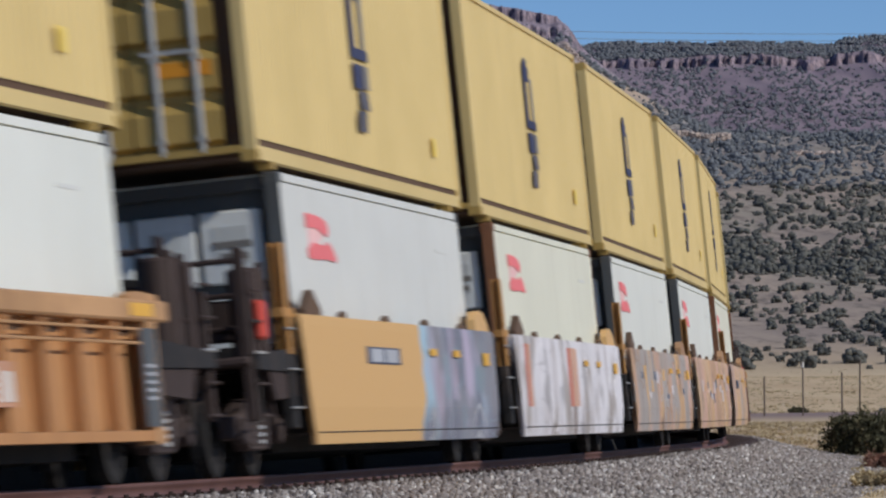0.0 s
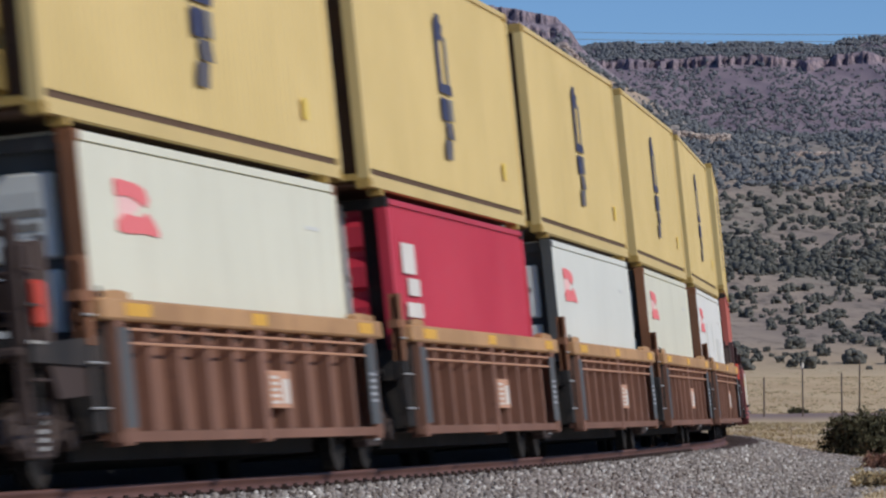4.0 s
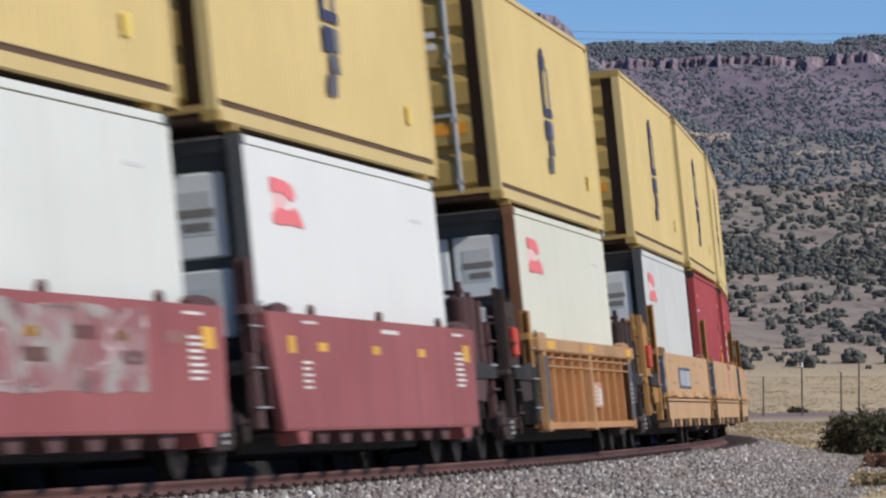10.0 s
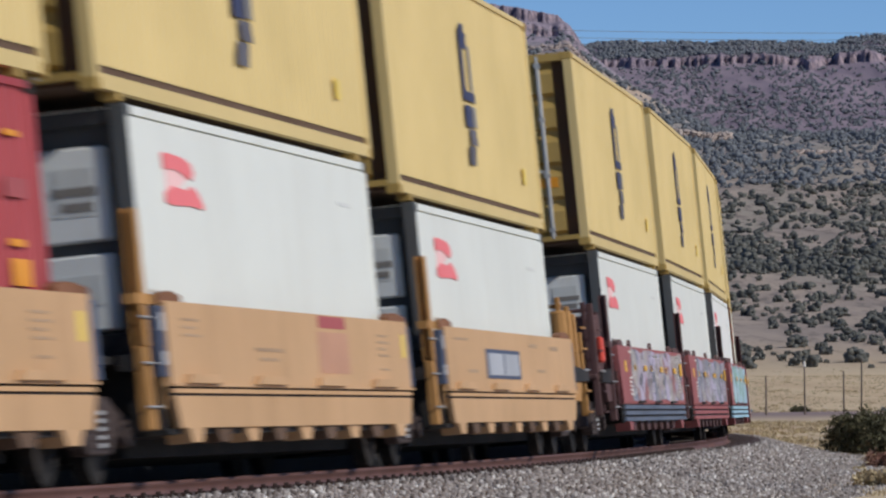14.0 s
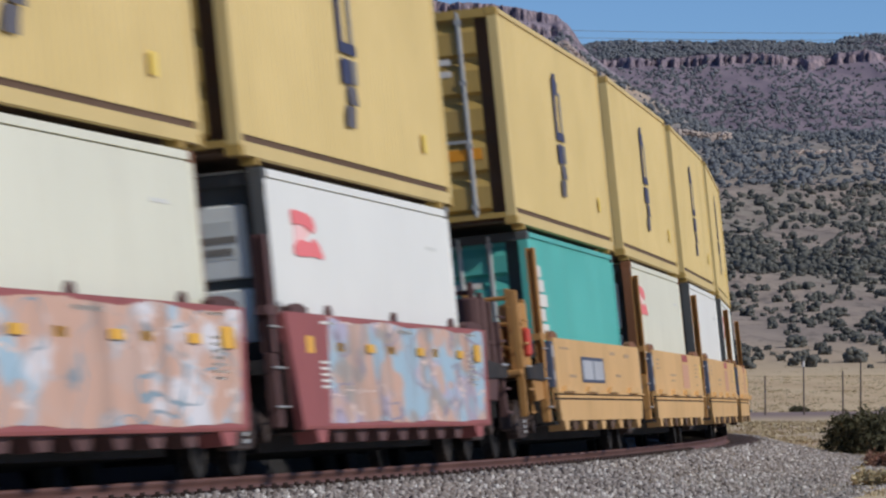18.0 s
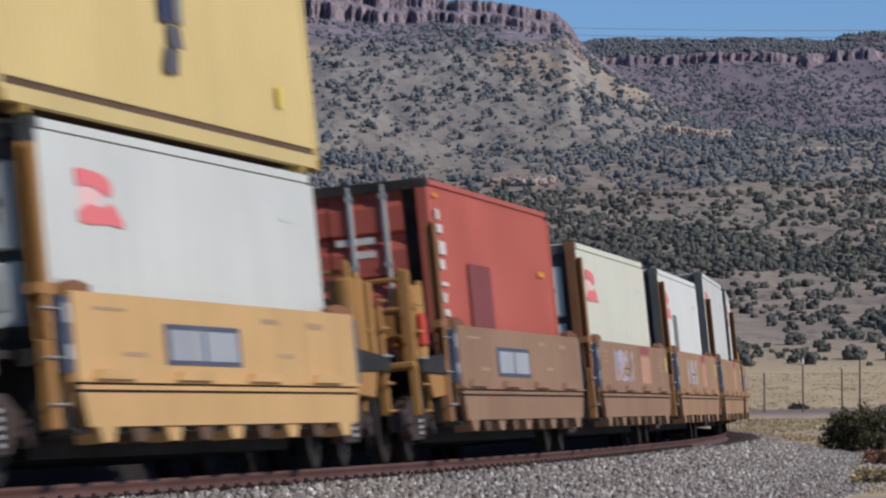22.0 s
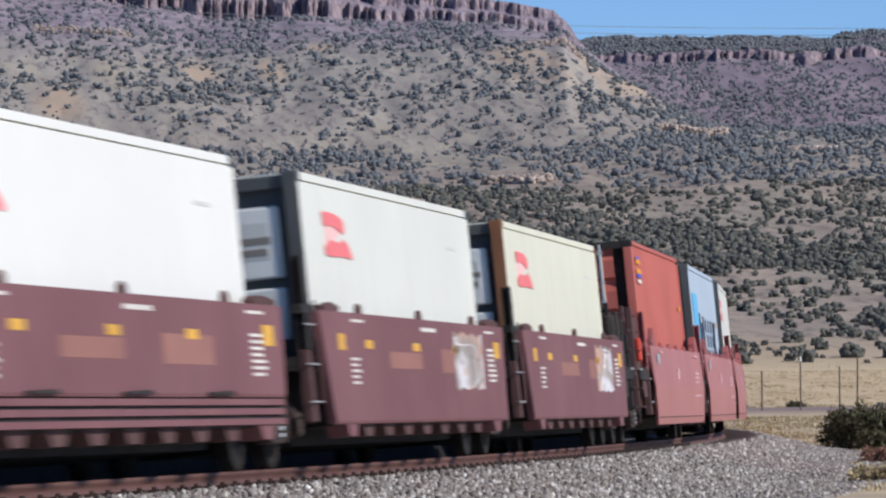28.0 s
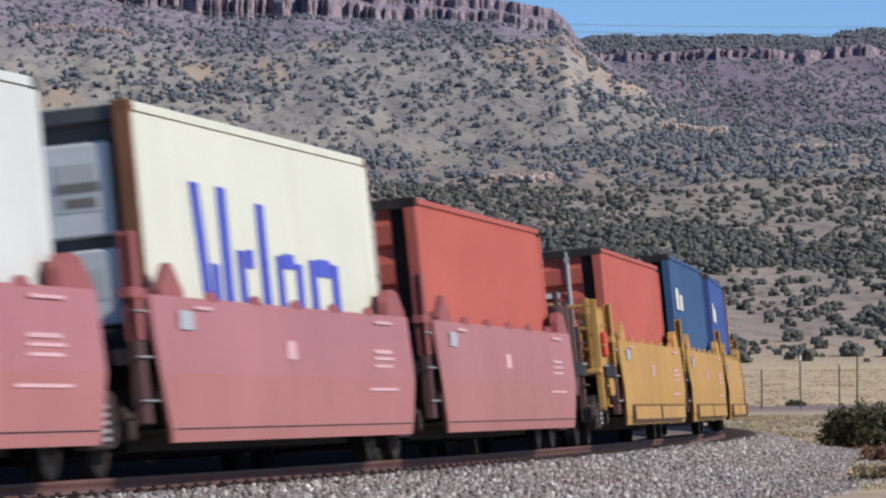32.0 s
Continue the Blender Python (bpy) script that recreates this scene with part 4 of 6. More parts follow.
def reefer(key, h, mat, frame_mat, label, group, marks=None, unit=None):
    """A refrigerated container: smooth insulated sides, cooling unit at the near end."""
    hl = 6.096
    root = tagged(new("container"), label, "container", group)
    unit = unit or M["unit_grey"]
    corner_posts(root, mat, hl, h)
    wear = 0.055 if frame_mat.name == "rusty_edge" else 0.012
    for x0, x1 in ((-hl - 0.006, -hl + wear), (hl - wear * 0.6, hl + 0.006)):
        part("post_edge", box(NB(), x0, x1, -W2 - 0.003, -W2 + 0.145, 0.1, h - 0.1), frame_mat, root, "rust-stained edge of the corner post" if wear > 0.02 else "")
        part("post_edge", box(NB(), x0, x1, W2 - 0.145, W2 + 0.003, 0.1, h - 0.1), frame_mat, root)
    for y in (-W2, W2 - 0.06):
        part("top_rail", box(NB(), -hl + 0.14, hl - 0.14, y, y + 0.06, h - 0.09, h - 0.01), mat, root)
        part("bottom_rail", box(NB(), -hl + 0.14, hl - 0.14, y, y + 0.06, 0.03, 0.17), mat, root)
    for y in (-W2 + 0.012, W2 - 0.052):
        bm = box(NB(), -hl + 0.14, hl - 0.14, y, y + 0.04, 0.17, h - 0.105)
        part("side_panel", bm, mat, root)
    bm = box(NB(), -hl + 0.05, hl - 0.05, -W2 + 0.03, W2 - 0.03, h - 0.04, h - 0.012)
    part("roof", bm, mat, root)
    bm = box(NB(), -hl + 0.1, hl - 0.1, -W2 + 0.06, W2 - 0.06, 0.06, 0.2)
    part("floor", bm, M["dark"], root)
    bm = box(NB(), hl - 0.09, hl - 0.03, -W2 + 0.12, W2 - 0.12, 0.1, h - 0.08)
    part("front_panel", bm, mat, root)
    # cooling unit
    x = -hl + 0.06
    v0 = [(x + 0.2, 0.08), (x + 0.2, h - 0.03), (x - 0.02, h - 0.03), (x - 0.02, h - 0.16), (x + 0.12, h - 0.16), (x + 0.12, 0.2), (x - 0.02, 0.2), (x - 0.02, 0.08)]
    part("unit_housing", prism(NB(), v0, -W2 + 0.14, W2 - 0.14), M["charcoal"], root, "charcoal recessed housing of the cooling unit")
    k = (h - 0.4) / 2.2
    for y0, y1, z0, z1 in ((-0.98, -0.36, 1.42, 2.16), (-0.30, 0.30, 1.42, 2.16), (0.36, 0.98, 1.42, 2.16),
                           (-0.98, -0.2, 0.72, 1.32), (0.45, 0.98, 0.72, 1.32), (-0.98, -0.5, 0.28, 0.62)):
        bm = bevelled(box(NB(), x - 0.01, x + 0.13, y0, y1, 0.1 + z0 * k, 0.1 + z1 * k), 0.02)
        p = part("access_panel", bm, unit, root)
        part("vent_slot", box(NB(), x - 0.016, x - 0.008, y0 + 0.12, y1 - 0.12, 0.1 + (z0 + 0.2) * k, 0.1 + (z1 - 0.16) * k), M["unit_shade"], p, "paler recessed grille")
        if y0 < -0.9 and z0 > 1.0:
            bm = box(NB(), x - 0.022, x - 0.012, y0 + 0.1, y1 - 0.12, 0.1 + (z0 + 0.36) * k, 0.1 + (z0 + 0.43) * k)
            box(bm, x - 0.022, x - 0.012, y0 + 0.14, y1 - 0.2, 0.1 + (z0 + 0.24) * k, 0.1 + (z0 + 0.31) * k)
            part("panel_code_bar", bm, M["grey_mark"], p, "grey bars of small writing")
    bm = tube(NB(), (x - 0.005, 0.12, 1.05), (x + 0.13, 0.12, 1.05), 0.26, 20)
    fan = part("fan_guard", bm, M["charcoal"], root)
    bm = NB()
    for a in range(4):
        c, s = math.cos(a * 0.785), math.sin(a * 0.785)
        tube(bm, (x - 0.015, 0.12 - 0.25 * c, 1.05 - 0.25 * s), (x - 0.015, 0.12 + 0.25 * c, 1.05 + 0.25 * s), 0.008, 5)
    part("guard_bar", bm, M["silver"], fan)
    castings(root, hl, h, frame_mat)
    if marks:
        marks(root, h)
    PROTO[key] = root
    return root


def pink_marks(root, h):
    t = h - 0.34
    outline(root, "side_marking", M["pink"], [(-4.74, t - 0.05), (-4.61, t - 0.03), (-3.85, t - 0.05), (-3.51, t - 0.09), (-3.38, t - 0.18), (-3.51, t - 0.25), (-3.77, t - 0.22), (-4.19, t - 0.17), (-4.70, t - 0.19)], label="pink-red painted marking of two blurred lines")
    outline(root, "side_marking", M["pink"], [(-4.72, t - 0.40), (-4.36, t - 0.33), (-3.77, t - 0.35), (-3.51, t - 0.30), (-3.25, t - 0.36), (-3.04, t - 0.47), (-3.08, t - 0.51), (-3.59, t - 0.49), (-4.45, t - 0.51), (-4.72, t - 0.49)], label="pink-red painted marking of two blurred lines")
    outline(root, "side_marking", M["faint_pink"], [(-4.61, t - 0.19), (-4.11, t - 0.18), (-3.68, t - 0.24), (-4.02, t - 0.33), (-4.61, t - 0.38)], y=-W2 + 0.010, label="faded pink streak")
    plaque(root, "stencil", M["grey_white"], [(4.2, 4.9, t - 0.2, t - 0.16)], y=-W2 + 0.010)


def patch_marks(root, h):
    pink_marks(root, h)
    plaque(root, "overpaint_patch", M["grey_white"], [(-2.4, -1.5, 0.9, 1.95), (0.6, 1.1, 1.4, 2.0), (2.4, 4.2, 1.0, 1.7)], y=-W2 + 0.009)


def shade_marks(root, h):
    pink_marks(root, h)
    plaque(root, "overpaint_patch", M["grey_mark"], [(-2.45, -1.3, 1.0, 1.83)], y=-W2 + 0.009, label="grey overpainted patch")


def code_marks(root, x, z_list, w, mat, y=-W2):
    plaque(root, "code_bar", mat, [(x, x + w * (0.5 + 0.5 * ((i * 7) % 5) / 4), z, z + t) for i, (z, t) in enumerate(z_list)], y=y)


def crimson_marks(root):
    code_marks(root, -5.4, [(2.12, 0.05), (1.85, 0.04), (1.62, 0.16), (1.42, 0.08), (1.26, 0.14), (1.06, 0.16)], 1.0, M["white_mark"])
    plaque(root, "side_label", M["orange"], [(4.9, 5.5, 1.18, 1.4), (4.9, 5.4, 1.5, 1.56), (-5.4, -4.8, 2.4, 2.46), (5.0, 5.5, 2.4, 2.45)])
    plaque(root, "side_plate", M["wine_patch"], [(4.9, 5.6, 1.9, 2.06)])


def cherry_marks(root):
    plaque(root, "side_emblem", M["white_mark"], [(-5.3, -4.3, 1.75, 2.1), (-5.0, -4.1, 1.5, 1.7), (-5.2, -4.0, 1.25, 1.42)])


def brick_marks(root):
    code_marks(root, -5.5, [(2.42, 0.12), (2.26, 0.1), (2.0, 0.16), (1.82, 0.12), (1.62, 0.05), (1.42, 0.12), (1.26, 0.08), (1.06, 0.12)], 0.55, M["white_mark"])
    plaque(root, "overpaint_patch", M["deep_red"], [(-3.0, -0.9, 0.95, 1.95)], label="dark red overpainted patch")
    plaque(root, "side_label", M["orange"], [(-5.6, -5.2, 2.68, 2.73), (4.3, 5.0, 1.95, 2.02)])


def teal_marks(root):
    code_marks(root, -5.35, [(1.98, 0.16), (1.78, 0.17), (1.58, 0.17), (1.38, 0.17), (1.2, 0.14)], 1.0, M["white_mark"])


def red_plain_marks(root):
    plaque(root, "side_label", M["wine_patch"], [(-2.4, -1.6, 0.95, 1.25), (5.2, 5.6, 1.5, 1.62)])
    plaque(root, "code_bar", M["white_mark"], [(5.1, 5.7, 1.05, 1.2), (5.55, 5.7, 1.2, 2.0)])


def red_tag_marks(root):
    plaque(root, "side_label", M["orange"], [(-5.3, -4.3, 2.52, 2.6), (-5.3, -4.3, 2.36, 2.44), (4.9, 5.4, 1.9, 1.98)])
    plaque(root, "side_tag", M["violet_mark"], [(-5.3, -4.3, 2.29, 2.35), (-5.3, -4.4, 2.6, 2.64)])
    plaque(root, "code_bar", M["white_mark"], [(-5.2, -4.4, 2.2, 2.26)])


def scarlet_marks(root, h):
    b = [(-3.8, -2.85, 1.6, 1.98), (-2.6, -2.2, 1.1, 1.85), (-2.15, -1.85, 1.35, 1.8, -0.1), (-1.8, -1.45, 1.1, 1.65), (-1.2, -0.75, 1.1, 1.8), (-0.72, 0.5, 1.55, 1.78), (-0.72, -0.3, 1.1, 1.5),
         (0.1, 0.5, 1.2, 1.5), (0.8, 1.15, 1.1, 1.75), (1.2, 1.5, 1.1, 1.4), (1.6, 1.95, 1.1, 1.75), (2.2, 2.6, 1.1, 1.72, -0.2), (2.75, 3.15, 1.1, 1.7), (3.3, 3.75, 1.32, 1.7), (3.3, 3.7, 1.08, 1.2)]
    plaque(root, "side_marking", M["faint_pink"], [(-3.1, -2.75, 1.08, 1.55), (-1.4, -1.25, 1.1, 1.6), (0.52, 0.75, 1.1, 1.7), (2.0, 2.15, 1.1, 1.7)], y=-W2 + 0.010)
    plaque(root, "side_lettering", M["scarlet"], b, label="large scarlet marking strokes")
    plaque(root, "side_marking", M["pink"], [(-4.6, -3.1, 2.36, 2.44), (-3.6, -1.6, 2.26, 2.36)])
    for y0, z in ((-0.8, 1.75), (0.0, 1.6), (0.62, 1.7)):
        bm = NB()
        a = [bm.verts.new((-6.096 + 0.044, y0 + dy, z + dz)) for dy, dz in ((-0.1, 0), (0.1, 0), (0, 0.2))]
        b = [bm.verts.new((-6.096 + 0.052, y0 + dy, z + dz)) for dy, dz in ((-0.1, 0), (0.1, 0), (0, 0.2))]
        bm.faces.new(a)
        bm.faces.new(b[::-1])
        for i in range(3):
            bm.faces.new((a[i], a[(i + 1) % 3], b[(i + 1) % 3], b[i]))
        part("warning_label", bm, M["orange"], root, "orange warning triangle")
    plaque(root, "side_stroke", M["sky_mark"], [(-3.55, -3.2, 1.08, 1.55)])


def blue_letter_marks(root, h):
    b = [(-3.5, -3.1, 1.0, 2.25, -0.25), (-3.05, -2.7, 1.0, 1.5), (-2.5, -2.08, 1.0, 2.25), (-1.75, -1.4, 1.0, 1.66), (-1.3, -0.95, 1.5, 1.68), (-0.6, -0.2, 1.0, 2.15),
         (0.25, 0.58, 1.0, 1.66), (0.62, 1.2, 1.54, 1.69), (1.28, 1.62, 1.0, 1.6), (2.05, 2.42, 1.0, 1.66), (2.46, 3.25, 1.5, 1.68), (3.3, 3.7, 1.0, 1.64)]
    plaque(root, "side_lettering", M["violet_mark"], b, label="large blue-violet marking strokes")


def ink_marks(root, h):
    plaque(root, "overpaint_patch", M["slate_wash"], [(-0.3, 3.4, 1.0, 1.93)], y=-W2 + 0.010, label="greyish washed patch behind the marking")
    plaque(root, "side_emblem", M["sky_mark"], [(-5.1, -3.0, 1.05, 2.35)], label="sky-blue square emblem")
    b = [(-2.75, -2.4, 1.0, 2.0, 0.15), (-2.25, -1.9, 1.05, 1.8, -0.12), (-1.8, -1.45, 1.05, 1.8, 0.12), (-1.2, -0.8, 1.0, 1.95)]
    for i in range(6):
        x = -0.25 + i * 0.62
        b += [(x, x + 0.46, 1.05 + j * 0.3, 1.29 + j * 0.3) for j in range(3) if (i + j) % 2 == 0]
    b += [(3.55, 3.9, 1.0, 1.9), (4.3, 4.65, 1.0, 1.45, -0.35), (3.95, 4.3, 1.45, 1.9, 0.35)]
    plaque(root, "side_lettering", M["ink"], b, label="large dark slate marking strokes")
    plaque(root, "side_label", M["orange"], [(5.2, 5.5, 1.8, 1.9)])


def blue_marks(root):
    plaque(root, "side_marking", M["white_mark"], [(-4.8, -3.9, 1.9, 2.3), (-3.6, -2.6, 1.9, 2.2)])


STD, HC = 2.591, 2.896
box_container("upper", 6.9, HC + 0.06, M["yellow"], M["yellow_dk"], M["silver"], M["orange"], "long yellow shipping container stacked on another container", "upper containers", low=0.05, marks=yellow_marks)
G_LOW = "lower containers"
for pre, word, h in (("", "", STD), ("tall_", "tall ", HC)):
    reefer(pre + "white", h, M["white"], M["charcoal"], word + "white refrigerated container with a pink-red marking", G_LOW, pink_marks)
    reefer(pre + "bright", h, M["bright"], M["charcoal"], word + "bright white refrigerated container with a pink-red marking", G_LOW, pink_marks)
    reefer(pre + "cream", h, M["cream"], M["rust"], word + "cream refrigerated container with rusty corner posts", G_LOW, pink_marks)
    reefer(pre + "pale", h, M["grey_white"], M["charcoal"], word + "pale grey refrigerated container with a pink-red marking", G_LOW, pink_marks)
reefer("patched", STD, M["bright"], M["rust"], "white refrigerated container with overpainted patches", G_LOW, patch_marks)
reefer("shaded", STD, M["bright"], M["charcoal"], "white refrigerated container with a grey overpainted patch", G_LOW, shade_marks)
reefer("scarlet", HC, M["bright"], M["rust"], "white refrigerated container with large scarlet marking", G_LOW, scarlet_marks, M["unit_blue"])
reefer("lettered", HC, M["cream"], M["rust"], "cream refrigerated container with large blue-violet marking", G_LOW, blue_letter_marks)
reefer("pale_blue", HC, M["pale_blue"], M["charcoal"], "pale blue refrigerated container with dark marking", G_LOW, ink_marks)
KINDS = (("red", HC, "red", red_plain_marks, "faded red shipping container"), ("crimson", HC, "crimson", crimson_marks, "crimson shipping container with white code bars"),
         ("cherry", STD, "cherry", cherry_marks, "cherry red shipping container with a white emblem"), ("brick", HC, "brick", brick_marks, "brick red shipping container with a dark patch"),
         ("tall_red", HC, "red", red_tag_marks, "tall faded red shipping container"), ("teal", STD, "teal", teal_marks, "teal shipping container with white code bars"),
         ("blue", HC, "blue", blue_marks, "dark blue shipping container"), ("royal", HC, "royal", blue_marks, "royal blue shipping container"), ("plain_red", STD, "brick", None, "plain brick red shipping container"))
for key, h, mt, mk, lb in KINDS:
    box_container(key, 6.096, h, M[mt], M["dark"] if key != "teal" else M["charcoal"], M["silver"], None, lb, G_LOW, marks=mk)
TALL = {"tall_white", "tall_bright", "tall_cream", "tall_pale", "scarlet", "lettered", "pale_blue"} | {k[0] for k in KINDS if k[1] == HC}


# ---- well cars ----
PITCH = 15.526   # from joint to joint of one articulated car
HALF = PITCH / 2
TOP = 1.546
FLOOR = 0.43


def loft(bm, prof, x0, x1, cut, sgn):
    """Side sheet from a profile of (y, z), mirrored by sgn; its lower corners are cut back by cut metres."""
    zs = [z for _, z in prof]
    zlo, zhi = min(zs), max(zs)
    a, b = [], []
    for y, z in prof:
        k = cut * (1 - min(1.0, (z - zlo) / (0.45 * (zhi - zlo)))) if cut else 0.0
        a.append(bm.verts.new((x0 + k, sgn * y, z)))
        b.append(bm.verts.new((x1 - k * 0.5, sgn * y, z)))
    n = len(prof)
    for i in range(n):
        j = (i + 1) % n
        bm.faces.new((a[i], a[j], b[j], b[i]))
    bm.faces.new(a[::-1])
    bm.faces.new(b)


def spray_mat(name, cols, seed, upright, plain=None, start=0.0):
    """Sprayed paint: soft-edged fields of several colours that cross one another, with dark strokes."""
    m, t, bs = nodes_of(name)
    tc = t.nodes.new("ShaderNodeTexCoord")

    def field(k, sx, sz, detail=2.0):
        mp = t.nodes.new("ShaderNodeMapping")
        mp.inputs["Location"].default_value = (seed * 3.7 + k * 11.3, k * 5.1, seed * 1.9)
        mp.inputs["Scale"].default_value = (sx, 1.0, sz)
        t.links.new(tc.outputs["Object"], mp.inputs["Vector"])
        return noise_tex(t, mp.outputs[0], 1.0, detail, 0.5)

    def contour(fac, at, wide):
        """A thin line along one level of a field."""
        a = t.nodes.new("ShaderNodeMath")
        a.operation = "COMPARE"
        a.inputs[1].default_value = at
        a.inputs[2].default_value = wide
        t.links.new(fac, a.inputs[0])
        return a.outputs[0]

    z = 0.35 if upright else 1.5
    wide = 0.30 if upright else 0.48
    first = field(0, wide, z)
    c = mix(t, ramp(t, first, 0.46, 0.53), cols[0], cols[1 % len(cols)])
    for k in range(2, len(cols)):
        c = mix(t, ramp(t, field(k, wide + 0.08 * k, z), 0.50, 0.58), c, cols[k])
    c = mix(t, ramp(t, field(11, 0.9, 0.8 if upright else 2.2, 3.0), 0.54, 0.60), c, tuple(min(1.0, 0.10 + 0.8 * a) for a in cols[-1]))
    c = mix(t, ramp(t, field(13, 0.8, 0.5 if upright else 1.8, 2.0), 0.56, 0.62), c, cols[1 % len(cols)])
    c = mix(t, ramp(t, field(8, 1.3, 1.2 if upright else 2.6, 3.0), 0.62, 0.68), c, tuple(0.5 * a for a in cols[0]))
    c = mix(t, contour(field(12, 0.55, 1.5, 1.0), 0.5, 0.004 if upright else 0.008), c, tuple(0.62 * a for a in cols[0]))
    c = mix(t, contour(first, 0.44, 0.003 if upright else 0.008), c, tuple(min(1.0, 0.35 + 0.65 * a) for a in cols[-1]))
    c = mix(t, ramp(t, field(10, 1.6, 0.5, 5.0), 0.52, 0.85), c, srgb(120, 100, 90))
    c = mix(t, 0.14, c, srgb(190, 178, 170))
    if plain is not None:
        sep = t.nodes.new("ShaderNodeSeparateXYZ")
        t.links.new(tc.outputs["Object"], sep.inputs[0])
        edge = t.nodes.new("ShaderNodeMath")
        edge.operation = "MULTIPLY_ADD"
        edge.inputs[1].default_value = 1.6
        t.links.new(field(14, 0.5, 1.4), edge.inputs[0])
        t.links.new(sep.outputs["X"], edge.inputs[2])
        c = mix(t, ramp(t, edge.outputs[0], start + 0.75, start + 0.85), plain, c)
    t.links.new(c, bs.inputs["Base Color"])
    bs.inputs["Roughness"].default_value = 0.65
    return m


SPRAY = {"g_white": (226, 224, 228), "g_lilac": (180, 170, 194), "g_slate": (98, 106, 124), "g_ice": (158, 192, 210), "g_green": (72, 142, 112), "g_mint": (146, 190, 182),
         "g_rust": (190, 116, 98), "g_peach": (208, 166, 144), "g_lemon": (214, 204, 140), "g_grey": (160, 152, 146), "yellow_well": (212, 170, 112), "tan_brown": (186, 144, 108), "maroon": (142, 76, 78)}


def spray(root, names, seed, x0, x1, z0, z1, bubbly=True, upright=False):
    """Graffiti over the near side: one sprayed coat with a bubbly or a straight outline, and a few letter strokes."""
    g = np.random.default_rng(seed)
    mat = spray_mat("sprayed_coat", [srgb(*SPRAY[q]) for q in names], seed % 97, upright)
    pts = []
    n = max(3, int((x1 - x0) / 3.2))
    swell = 0.04 if bubbly else 0.0
    for side in (0, 1):
        for i in range(n * 10):
            u = i / (n * 10)
            b = 0.5 + 0.35 * math.sin(2 * math.pi * (u * n + 0.3 * side)) + 0.5 * (g.random() - 0.5)
            x = x0 + (x1 - x0) * (u if side == 0 else 1 - u)
            pts.append((x, z0 + swell * (1 - b) if side == 0 else z1 - swell * 1.6 * (1 - b)))
    part("graffiti", prism(NB(), pts, SIDE_Y - 0.004, SIDE_Y + 0.002), mat, root, "sprayed graffiti in several colours")


def sprayed_side(root, names, seed, plain=None, start=0.0):
    """The whole near side sheet carries the sprayed coat."""
    for ob in root.children:
        if ob.name.startswith("side_sheet") and ob.data.vertices[0].co.y < 0:
            ob.data.materials[0] = spray_mat("sprayed_coat", [srgb(*SPRAY[q]) for q in names], seed % 97, True, plain, start)
            ob["label"] = "side sheet covered in sprayed graffiti"


SIDE_Y = -1.452


